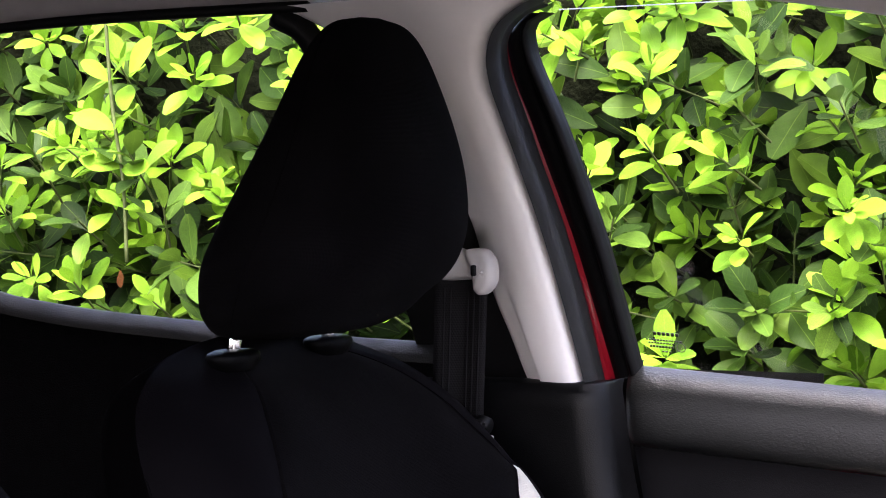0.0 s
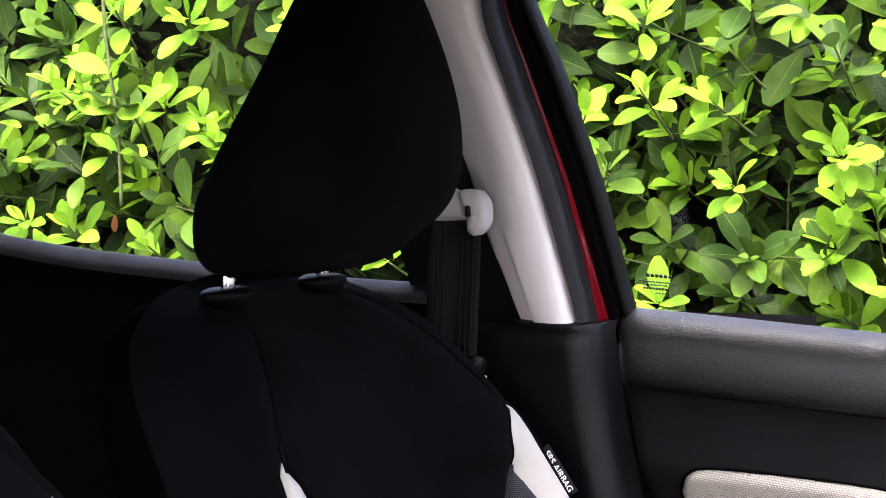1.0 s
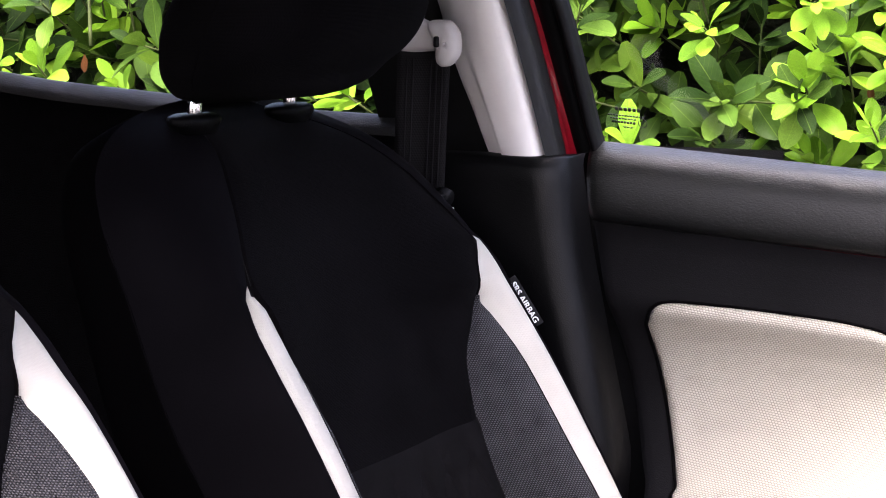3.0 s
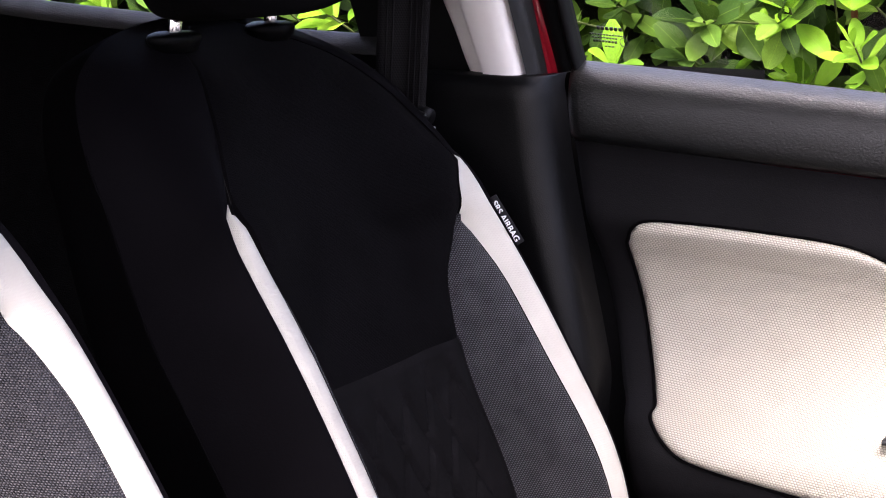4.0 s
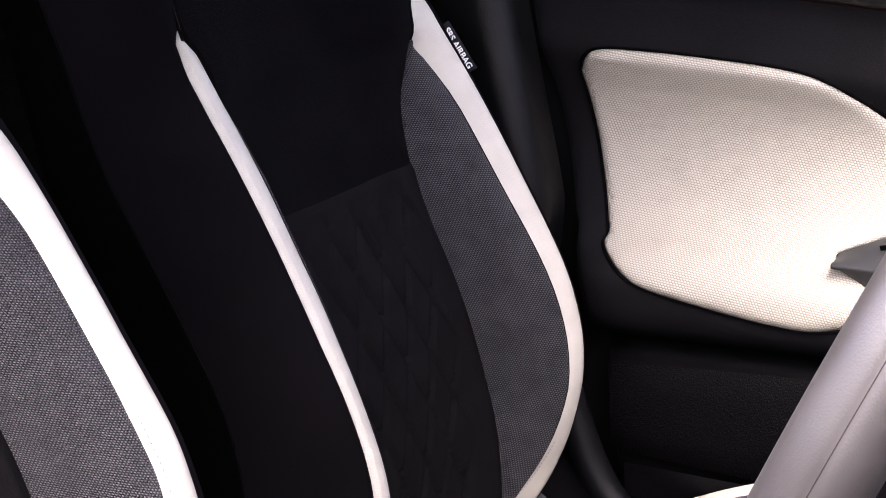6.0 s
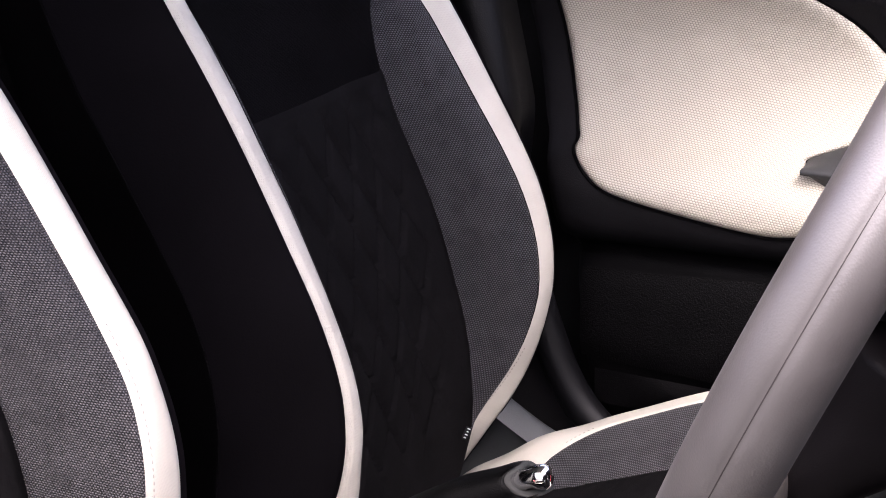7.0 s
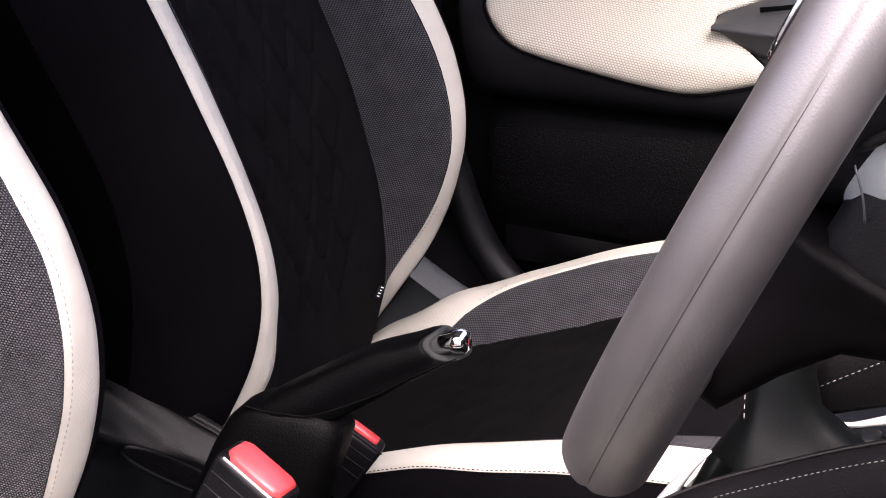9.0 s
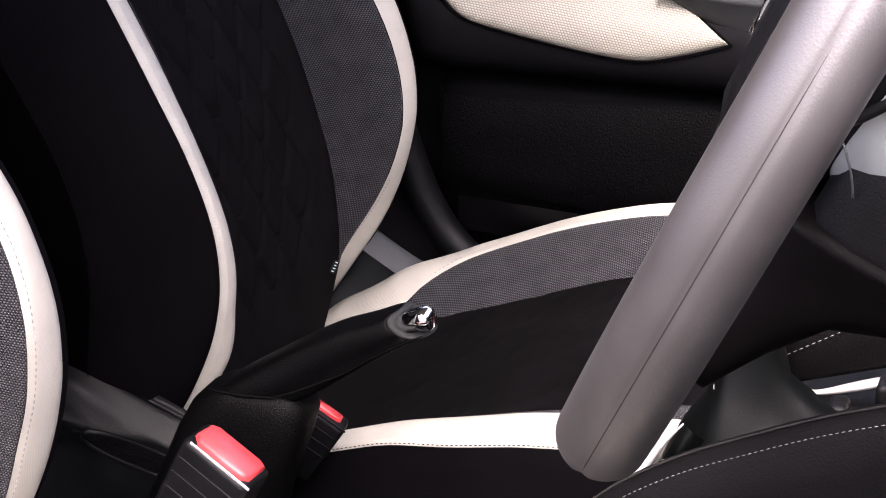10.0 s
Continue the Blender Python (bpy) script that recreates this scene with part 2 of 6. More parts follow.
# ---------------------------------------------------------------- mesh helpers
def thing(name, at, label, category, group="", kind=""):
    ob = new(name)
    ob.location = at
    ob.empty_display_size = 0.05
    return tagged(ob, label, category, group, kind)


def finish(name, bm, material, smooth=True):
    me = bpy.data.meshes.new(name)
    bm.to_mesh(me)
    bm.free()
    me.materials.append(M[material])
    if smooth:
        for p in me.polygons:
            p.use_smooth = True
    return me


def world_at(ob):
    at = Vector(ob.location)
    while ob.parent:
        ob = ob.parent
        at += Vector(ob.location)
    return at


def part(name, bm, material, parent, label="", smooth=True):
    """Links a bmesh, given in world metres, as one mesh under its thing or part."""
    off = world_at(parent)
    bmesh.ops.translate(bm, vec=-off, verts=bm.verts)
    ob = new(name, finish(name, bm, material, smooth))
    ob.parent = parent
    return tagged(ob, label)


def single(name, bm, material, label="", category="", kind="", smooth=True):
    """A top-level thing of one mesh in world metres."""
    return tagged(new(name, finish(name, bm, material, smooth)), label, category, "", kind)


def lerp(table, at):
    """Smooth reading of a short table of (key, value)."""
    keys = [k for k, _ in table]
    if at <= keys[0]:
        return table[0][1]
    if at >= keys[-1]:
        return table[-1][1]
    n = max(i for i in range(len(keys) - 1) if keys[i] <= at)
    val = [v for _, v in table]
    def slope(i):
        if i == 0:
            return (val[1] - val[0]) / (keys[1] - keys[0])
        if i == len(keys) - 1:
            return (val[-1] - val[-2]) / (keys[-1] - keys[-2])
        return (val[i + 1] - val[i - 1]) / (keys[i + 1] - keys[i - 1])
    h = keys[n + 1] - keys[n]
    u = (at - keys[n]) / h
    a, b = slope(n) * h, slope(n + 1) * h
    return ((2 * u**3 - 3 * u**2 + 1) * val[n] + (u**3 - 2 * u**2 + u) * a
            + (-2 * u**3 + 3 * u**2) * val[n + 1] + (u**3 - u**2) * b)


def spline(points, steps=8, closed=False):
    """Catmull-Rom through points."""
    pts = [Vector(p) for p in points]
    n, out = len(pts), []
    for i in range(n if closed else n - 1):
        p0 = pts[i - 1] if closed or i else pts[0] * 2 - pts[1]
        p1, p2 = pts[i], pts[(i + 1) % n]
        p3 = pts[(i + 2) % n] if closed or i + 2 < n else p2 * 2 - p1
        for k in range(steps):
            u = k / steps
            out.append(0.5 * (2 * p1 + (p2 - p0) * u + (2 * p0 - 5 * p1 + 4 * p2 - p3) * u * u + (3 * p1 - p0 - 3 * p2 + p3) * u**3))
    if not closed:
        out.append(pts[-1])
    return out


def sheet(rows, wrap=False):
    """A bmesh over rows of points, with a UV map in metres."""
    bm = bmesh.new()
    uv = bm.loops.layers.uv.new("UVMap")
    grid = [[bm.verts.new(p) for p in row] for row in rows]
    along, across = [0.0], []
    mid = len(rows[0]) // 2
    for a, b in zip(rows, rows[1:]):
        along.append(along[-1] + (Vector(a[mid]) - Vector(b[mid])).length)
    for row in rows:
        run = [0.0]
        for a, b in zip(row, row[1:]):
            run.append(run[-1] + (Vector(a) - Vector(b)).length)
        across.append([v - run[mid] for v in run])
    for i in range(len(rows) - 1):
        for j in range(len(rows[0]) - (0 if wrap else 1)):
            k = (j + 1) % len(rows[0])
            ids = ((i, j), (i, k), (i + 1, k), (i + 1, j))
            vs = [grid[a][b] for a, b in ids]
            if len({tuple(round(c, 6) for c in v.co) for v in vs}) < 3:
                continue
            f = bm.faces.new(vs)
            for loop, (a, b) in zip(f.loops, ids):
                loop[uv].uv = (across[a][b], along[a])
    bmesh.ops.remove_doubles(bm, verts=bm.verts, dist=1e-6)
    return bm


def tube(points, radius, sides=10, cap=True, squash=1.0):
    """A round bar along points; radius is a number or one per point."""
    pts = [Vector(p) for p in points]
    rad = radius if isinstance(radius, (list, tuple)) else [radius] * len(pts)
    rows, side = [], None
    for i, p in enumerate(pts):
        way = (pts[min(i + 1, len(pts) - 1)] - pts[max(i - 1, 0)]).normalized()
        if side is None:
            side = way.cross(Vector((0, 0, 1)) if abs(way.z) < 0.9 else Vector((1, 0, 0)))
        side = (side - way * side.dot(way)).normalized()
        up = way.cross(side)
        rows.append([p + (side * math.cos(a) + up * math.sin(a) * squash) * rad[i] for a in (2 * math.pi * k / sides for k in range(sides))])
    bm = sheet(rows, wrap=True)
    if cap:
        for row in (rows[0], rows[-1]):
            bm.verts.ensure_lookup_table()
            vs = [min(bm.verts, key=lambda v, q=q: (v.co - q).length_squared) for q in row]
            try:
                bm.faces.new(vs)
            except ValueError:
                pass
        bmesh.ops.recalc_face_normals(bm, faces=bm.faces)
    return bm


def box(centre, size, bevel=0.004, turn=None, segments=3):
    bm = bmesh.new()
    bmesh.ops.create_cube(bm, size=1.0)
    bmesh.ops.scale(bm, vec=size, verts=bm.verts)
    if bevel:
        bmesh.ops.bevel(bm, geom=bm.edges, offset=bevel, segments=segments, profile=0.5, affect="EDGES")
    bm.transform(Matrix.Translation(centre) @ (turn or Matrix()))
    return bm


def stitches(points, length=0.004, gap=0.0035, radius=0.0006, lift=(0, 0, 0)):
    """Short threads in a row along a line."""
    pts = [Vector(p) + Vector(lift) for p in points]
    run = [0.0]
    for a, b in zip(pts, pts[1:]):
        run.append(run[-1] + (b - a).length)
    def at(d):
        i = max(k for k in range(len(run) - 1) if run[k] <= d + 1e-9)
        u = (d - run[i]) / max(run[i + 1] - run[i], 1e-9)
        return pts[i].lerp(pts[i + 1], min(u, 1))
    bm, d = bmesh.new(), 0.0
    while d + length < run[-1]:
        a, b = at(d), at(d + length)
        way = (b - a).normalized()
        s = way.cross(Vector((0.3, 0.2, 1))).normalized()
        u = way.cross(s)
        rings = []
        for q, r in ((a, 0.4), (a.lerp(b, 0.3), 1.0), (a.lerp(b, 0.7), 1.0), (b, 0.4)):
            rings.append([bm.verts.new(q + (s * math.cos(k * 2.0944) + u * math.sin(k * 2.0944)) * radius * r) for k in range(3)])
        for r0, r1 in zip(rings, rings[1:]):
            for k in range(3):
                bm.faces.new((r0[k], r0[(k + 1) % 3], r1[(k + 1) % 3], r1[k]))
        d += length + gap
    return bm


def slab(outline, normal, thick):
    """A flat plate from an outline in one plane, thick along normal."""
    bm = bmesh.new()
    a = [bm.verts.new(Vector(p)) for p in outline]
    b = [bm.verts.new(Vector(p) + Vector(normal) * thick) for p in outline]
    bm.faces.new(a), bm.faces.new(b[::-1])
    for i in range(len(a)):
        j = (i + 1) % len(a)
        bm.faces.new((a[i], a[j], b[j], b[i]))
    bmesh.ops.recalc_face_normals(bm, faces=bm.faces)
    return bm


# ---------------------------------------------------------------- ground
bm = bmesh.new()
for v in ((-400, -400), (400, -400), (400, 400), (-400, 400)):
    bm.verts.new((*v, -0.22))
bm.faces.new(bm.verts)
single("ground", bm, "asphalt", "dark grey asphalt ground under the parked car", "ground", "structure")


# ---------------------------------------------------------------- the car's fixed shell
LEAN = 0.43          # the side glass leans in by this much a metre


def side_y(z, y0=0.745, z0=0.875):
    return y0 - LEAN * (z - z0)


def smooth(a, b, v):
    u = min(max((v - a) / (b - a), 0), 1)
    return u * u * (3 - 2 * u)


# headliner, bowed across the car and sinking towards the windscreen
def roof_edge_z(x):
    return lerp([(-1.4, 1.16), (-0.7, 1.210), (-0.4, 1.216), (-0.1, 1.212), (0.05, 1.206), (0.2, 1.182), (0.7, 1.06)], x)


rows = []
for i in range(43):
    x = -1.4 + 1.82 * i / 42
    e = roof_edge_z(x)
    half = [(0.585, 0.004), (0.58, -0.002), (0.565, -0.001), (0.545, 0.004), (0.51, 0.018), (0.46, 0.034), (0.38, 0.05), (0.25, 0.064), (0.1, 0.072), (0.0, 0.074)]
    row = [(x, y, e + dz) for y, dz in half] + [(x, -y, e + dz) for y, dz in half[-2::-1]]
    rows.append(row)
single("ceiling", sheet(rows), "headliner", "light grey cloth headliner lining the car's roof", "ceiling", "structure")

# outer roof and body skin, red
rows = []
for i in range(25):
    x = -1.5 + 1.96 * i / 24
    e = roof_edge_z(x) + 0.035
    rows.append([(x, y, e + 0.075 * (1 - (y / 0.62) ** 2)) for y in (0.62, 0.5, 0.3, 0.1, -0.1, -0.3, -0.5, -0.62)])
single("car_roof", sheet(rows), "red", "red painted steel roof of the parked hatchback", "car roof", "structure")

bm = sheet([[(x, lerp([(-0.1, 0.80), (0.3, 0.86), (0.6, 0.865), (0.80, 0.81), (0.855, 0.775)], z), z) for z in (-0.1, 0.05, 0.2, 0.35, 0.5, 0.65, 0.75, 0.82, 0.85)] for x in np.linspace(-1.5, 1.5, 20)])
single("car_side", bm, "red", "red painted outer flank of the parked hatchback", "car body", "structure")

# floor and bulkheads
bm = box((-0.1, 0.0, 0.0), (2.6, 1.5, 0.04), 0.01)
single("floor", bm, "carpet", "black carpeted floor of the car", "floor", "structure")
bm = sheet([[(x, y, z) for y in np.linspace(-0.74, 0.74, 9)] for x, z in ((-1.42, 0.02), (-1.44, 0.5), (-1.46, 0.9), (-1.42, 1.24))])
single("wall_rear", bm, "carpet", "black lined rear end of the cabin", "wall", "structure")
bm = sheet([[(x, y, z) for y in np.linspace(-0.74, 0.74, 9)] for x, z in ((1.15, 0.02), (1.1, 0.5), (1.12, 0.84))])
single("wall_front", bm, "carpet", "black lined footwell bulkhead under the dashboard", "wall", "structure")
bm = sheet([[(x, y, z - 0.03 * (y / 0.7) ** 2 + hood * math.exp(-(((y + 0.395) / 0.19) ** 4))) for y in np.linspace(-0.72, 0.72, 65)] for x, z, hood in ((0.66, 0.55, 0), (0.64, 0.62, 0), (0.65, 0.72, 0.0), (0.67, 0.80, 0.06), (0.70, 0.835, 0.11), (0.74, 0.845, 0.125), (0.85, 0.85, 0.11), (0.98, 0.85, 0.04), (1.12, 0.84, 0))])
single("dashboard", bm, "plastic", "black grained plastic dashboard across the cabin", "dashboard", "structure")

# the near flank behind and ahead of the open door
bm = sheet([[(x, y, z) for z, y in ((0.02, -0.74), (0.3, -0.74), (0.6, -0.73), (0.88, -0.70))] for x in np.linspace(-1.45, -0.30, 12)])
single("wall_right_rear", bm, "panel", "black trim of the near rear door", "wall", "structure")
bm = sheet([[(x - 0.12 * (z - 0.86), -0.70 + 0.43 * (z - 0.88), z) for z in np.linspace(0.86, 1.23, 6)] for x in np.linspace(-0.42, -0.30, 4)])
single("pillar_right", bm, "trim", "light grey trim of the near door pillar", "pillar", "structure")
bm = sheet([[(x, -0.75, z) for z in np.linspace(-0.1, 0.84, 6)] for x in np.linspace(0.80, 1.5, 6)])
single("wall_right_front", bm, "panel", "black footwell side ahead of the open door", "wall", "structure")

# the driver's door, swung open ahead of the opening
hinge, leaf_end = Vector((0.86, -0.77, 0.0)), Vector((1.20, -1.66, 0.0))
along = (leaf_end - hinge).normalized()
inward = Vector((along.y, -along.x, 0.0)) if along.y > 0 else Vector((-abs(along.y), -along.x, 0.0))
rows = []
for z, d in ((0.02, 0.03), (0.10, 0.0), (0.40, -0.012), (0.55, -0.05), (0.60, -0.01), (0.80, -0.01), (0.88, -0.03), (0.895, 0.01), (0.895, 0.08), (0.60, 0.11), (0.10, 0.10), (0.02, 0.03)):
    rows.append([hinge + along * u - inward * d + Vector((0, 0, z)) for u in np.linspace(0.0, 0.95, 14)])
single("door_3", sheet(rows), "panel", "open driver's door with black inner trim", "door", "structure")

# rear bench far behind the front seats
bm = sheet([[(x, y, z + 0.012 * math.cos(y * 9)) for y in np.linspace(-0.6, 0.6, 25)] for x, z in
            ((-0.72, 0.22), (-0.70, 0.33), (-0.74, 0.37), (-0.95, 0.34), (-1.12, 0.34), (-1.17, 0.45), (-1.24, 0.7), (-1.29, 0.86), (-1.33, 0.90), (-1.37, 0.88))])
single("rear_bench", bm, "cloth", "black cloth rear bench seat in deep shade", "seat")

# ---- passenger door
door = thing("door_1", (0.4, 0.75, 0.2), "black plastic door trim with a cream insert", "door", "", "structure")
DOOR = [(0.10, 0.735), (0.25, 0.735), (0.31, 0.727), (0.345, 0.722), (0.40, 0.724), (0.42, 0.730), (0.44, 0.742), (0.452, 0.728), (0.46, 0.708),
        (0.475, 0.693), (0.50, 0.688), (0.52, 0.691), (0.538, 0.704), (0.553, 0.722), (0.572, 0.738), (0.60, 0.750), (0.63, 0.757), (0.66, 0.757),
        (0.69, 0.749), (0.71, 0.738), (0.725, 0.730), (0.76, 0.732), (0.79, 0.732), (0.800, 0.728)]
SILL = [(0.800, 0.731), (0.802, 0.724), (0.808, 0.720), (0.820, 0.718), (0.835, 0.718), (0.848, 0.7205), (0.859, 0.7255), (0.868, 0.734), (0.875, 0.748)]


def door_sink(x, z):
    return -0.068 * (x + 0.09) * smooth(0.50, 0.80, z)


def door_rear(z):
    return lerp([(0.10, 0.03), (0.35, 0.0), (0.50, -0.025), (0.552, -0.040), (0.57, -0.049), (0.60, -0.0575), (0.643, -0.068), (0.70, -0.080), (0.77, -0.0945), (0.80, -0.099), (0.84, -0.102), (0.88, -0.105)], z)


def door_sheet(table, zs):
    rows = []
    for z in zs:
        y, rear = lerp(table, z), door_rear(z)
        xs = [rear + d for d in (0.0, 0.002, 0.006, 0.012, 0.02)] + list(np.linspace(rear + 0.04, 0.95, 46))
        turn = [0.05, 0.018, 0.006, 0.0015, 0.0] + [0.0] * 46
        rows.append([(x, y + t, z + door_sink(x, z)) for x, t in zip(xs, turn)])
    return sheet(rows)


part("upper_panel", door_sheet(DOOR, sorted({*np.linspace(0.452, 0.60, 31), *np.linspace(0.60, 0.80, 20)})), "panel", door, "soft black moulded door trim panel")
part("lower_panel", door_sheet(DOOR, np.linspace(0.10, 0.452, 30)), "doorlow", door, "hard black lower door panel, darkened for shade")
part("sill_panel", door_sheet(SILL, np.linspace(0.800, 0.875, 22)), "sill", door, "slate grey leather-grained window sill trim")

# cream insert, swept over the armrest
OUTLINE = [(-0.0375, 0.6915), (-0.0363, 0.7082), (-0.0277, 0.7214), (-0.0116, 0.7265), (0.0261, 0.7265), (0.0785, 0.7245), (0.1582, 0.7185), (0.2030, 0.7070), 
           (0.2515, 0.6780), (0.2950, 0.6310), (0.3009, 0.6031), (0.2867, 0.5821), (0.2532, 0.5663), (0.2225, 0.5552), (0.2188, 0.5516), (0.2237, 0.5483), 
           (0.2558, 0.5308), (0.2819, 0.5134), (0.2864, 0.5102), (0.2811, 0.5078), (0.2482, 0.4967), (0.2063, 0.4867), (0.1657, 0.4887), (0.1117, 0.4967), 
           (0.0595, 0.5064), (0.0340, 0.5139), (0.0157, 0.5260), (0.0023, 0.5387), (-0.0032, 0.5468), (-0.0018, 0.5544), (-0.0078, 0.5693), (-0.0208, 0.6158)]
ring = spline([(x, z, 0) for x, z in OUTLINE], 6, True)
heart = Vector((0.10, 0.60, 0))
rows = []
for k in [j / 44 for j in range(45)] + [1.0]:
    row = []
    last = len(rows) == 45
    for p in ring:
        q = heart.lerp(p, max(k, 0.0002) * (1.004 if last else 1.0))
        proud = 0.006 * min(1.0, (1 - k) * 14) ** 0.5
        row.append((q.x, lerp(DOOR, q.y - door_sink(q.x, q.y)) - proud + (0.004 if last else 0.0), q.y))
    rows.append(row + [row[0]])
RUN = [(0.44, 0.0)]
for k in range(1, 61):
    z = 0.44 + 0.005 * k
    RUN.append((z, RUN[-1][1] + math.hypot(0.005, lerp(DOOR, z) - lerp(DOOR, z - 0.005))))
bm = sheet(rows)
uv = bm.loops.layers.uv.active
for f in bm.faces:
    for loop in f.loops:
        loop[uv].uv = (loop.vert.co.x, lerp(RUN, loop.vert.co.z))
part("insert", bm, "cream", door, "cream embossed vinyl insert over the armrest")
# thin black tube that draws the shadow line round the insert
edge = [(p.x, lerp(DOOR, p.y - door_sink(p.x, p.y)) - 0.001, p.y) for p in (heart.lerp(q, 1.012) for q in ring)]
part("insert_piping", tube(edge + [edge[0]], 0.0013, 6, False), "carpet", door, "thin dark shadow line round the cream insert")

# grab handle, a grey wedge with a dark cup
hy = 0.688
rowa = [(0.2205, 0.5525), (0.2555, 0.568), (0.29, 0.583), (0.33, 0.592), (0.42, 0.596)]
rowb = [(0.2220, 0.5510), (0.2450, 0.5505), (0.28, 0.5495), (0.33, 0.548), (0.42, 0.546)]
rowc = [(0.2245, 0.5475), (0.2570, 0.5300), (0.2885, 0.5100), (0.33, 0.498), (0.42, 0.492)]
A, B, C = ([(v.x, v.y) for v in spline([(*p, 0) for p in r], 6)] for r in (rowa, rowb, rowc))
rows = []
for a, b, c in zip(A, B, C):
    rows.append([(a[0], 0.724, a[1] + 0.002), (a[0], 0.716, a[1]), (0.5 * (a[0] + b[0]), 0.703, 0.5 * (a[1] + b[1])), (b[0], hy, b[1] + 0.002),
                 (b[0], hy - 0.002, b[1]), (b[0], hy, b[1] - 0.003), (0.5 * (b[0] + c[0]), hy + 0.004, 0.5 * (b[1] + c[1])), (c[0], hy + 0.008, c[1]), (c[0], 0.72, c[1] - 0.001)])
handle = part("grab_handle", sheet(rows), "handle", door, "dark grey plastic door pull")
bm = sheet([[(x, 0.7085 - 0.012 * v, 0.5645 + 0.012 * v + 0.012 * smooth(0.25, 0.33, x)) for v in (-0.35, 0.0, 0.35)] for x in np.linspace(0.262, 0.40, 8)])
bmesh.ops.translate(bm, verts=bm.verts, vec=(0, -0.004, 0.0015))
part("finger_cup", bm, "rubber", handle, "black finger opening")

# coarse map-pocket panel low on the door
rows = []
for z in np.linspace(0.335, 0.425, 16):
    k = (z - 0.335) / 0.09
    rows.append([(x, 0.721 - 0.010 * math.sin(math.pi * min(max((x - 0.0) / 0.34, 0), 1)) ** 0.5 + 0.006 * (abs(k - 0.5) * 2) ** 3, z + 0.06 * (x - 0.0) * (k - 0.3) - 0.045 * x * (1 - k)) for x in np.linspace(0.004, 0.34, 40)])
part("map_pocket", sheet(rows), "pocket", door, "coarse-grained black map pocket")
rows = []
for k in np.linspace(0, 1, 10):
    rows.append([(x, 0.720 - 0.045 * math.sin(math.pi * k) * smooth(0.05, 0.26, x), 0.325 - 0.045 * x - 0.035 * k) for x in np.linspace(0.02, 0.5, 30)])
part("pocket_lip", sheet(rows), "doorlow", door, "black plastic pocket ledge")

# ---- painted frame, seals and pillar between the two side windows
frame_ob = thing("pillar", (-0.13, 0.68, 0.86), "light grey trimmed door pillar with black rubber seal", "pillar", "", "structure")
FRONT = [(0.845, -0.1175), (0.864, -0.1187), (0.907, -0.1222), (0.959, -0.1274), (1.011, -0.1340), (1.071, -0.1445), (1.111, -0.1522), (1.136, -0.1562), (1.16, -0.1545), (1.183, -0.1425), (1.197, -0.123), (1.207, -0.10), (1.215, -0.07)]
REAR = [(0.845, -0.179), (0.871, -0.1867), (0.925, -0.1973), (0.947, -0.2010), (1.02, -0.222), (1.10, -0.252), (1.16, -0.292), (1.19, -0.33), (1.207, -0.37), (1.215, -0.42)]
rows = []
for z in [*np.linspace(0.845, 1.15, 34), *np.linspace(1.155, 1.214, 16)]:
    a, b = lerp(FRONT, z), lerp(REAR, z)
    row = []
    for u in [0, 0.02, 0.05, 0.1, *np.linspace(0.16, 0.9, 20), 0.95, 0.98, 1.0]:
        bulge = 0.016 * (1 - (2 * u - 1) ** 4) ** 0.5
        dent = 0.010 * smooth(0.60, 0.66, u) * (1 - smooth(0.90, 0.975, z)) + (0.014 + 0.030 * smooth(0.93, 1.03, z)) * smooth(0.15, 1.0, u) ** 1.3
        tuck = -0.014 * (1 - smooth(0.0, 0.05, u)) - 0.02 * (1 - smooth(0.0, 0.04, 1 - u))
        row.append((a + (b - a) * u, side_y(z, 0.665, 0.863) + 0.012 - bulge + dent - tuck, z))
    rows.append(row)
part("upper_trim", sheet(rows), "trim", frame_ob, "light grey moulded pillar trim")

SEAL = [(0.82, -0.120), (0.873, -0.1237), (0.928, -0.1268), (0.982, -0.1322), (1.009, -0.1358), (1.071, -0.1468), (1.113, -0.1540), (1.139, -0.1592), (1.158, -0.161), (1.175, -0.158), (1.190, -0.145), (1.202, -0.118), (1.209, -0.068)]
rows = []
for z in np.linspace(0.845, 1.207, 60):
    a = Vector((lerp(FRONT, z) + 0.003, side_y(z, 0.665, 0.863) + 0.006, z))
    b = Vector((lerp(SEAL, z - 0.004), side_y(z, 0.735, 0.873), z - 0.002))
    row = []
    for u in np.linspace(0, 1, 11):
        q = a.lerp(b, u)
        swell = 0.006 * math.sin(math.pi * min(u / 0.62, 1)) + 0.003 * math.sin(math.pi * max((u - 0.66) / 0.34, 0))
        row.append((q.x + swell * 1.2, q.y - swell * 0.5, q.z))
    rows.append(row)
part("door_seal", sheet(rows), "seal", frame_ob, "dark grey rubber door seal")

RED = [(0.835, -0.1125), (0.872, -0.1165), (0.927, -0.1231), (0.982, -0.1302), (1.009, -0.1345), (1.071, -0.1470), (1.113, -0.155), (1.139, -0.1610), (1.158, -0.163), (1.18, -0.160), (1.2, -0.138)]
rows = []
for z in np.linspace(0.838, 1.185, 40):
    a, b = lerp(SEAL, z - 0.002) - 0.004, lerp(RED, z) + 0.002
    y = side_y(z, 0.735, 0.873)
    rows.append([(a + (b - a) * u, y + 0.006 - d, z) for u, d in ((0, 0), (0.12, 0.004), (0.22, 0.0075), (0.30, 0.0080), (0.38, 0.0070), (0.44, 0.0035), (0.55, 0.003), (0.8, 0.002), (1.0, 0.0))])
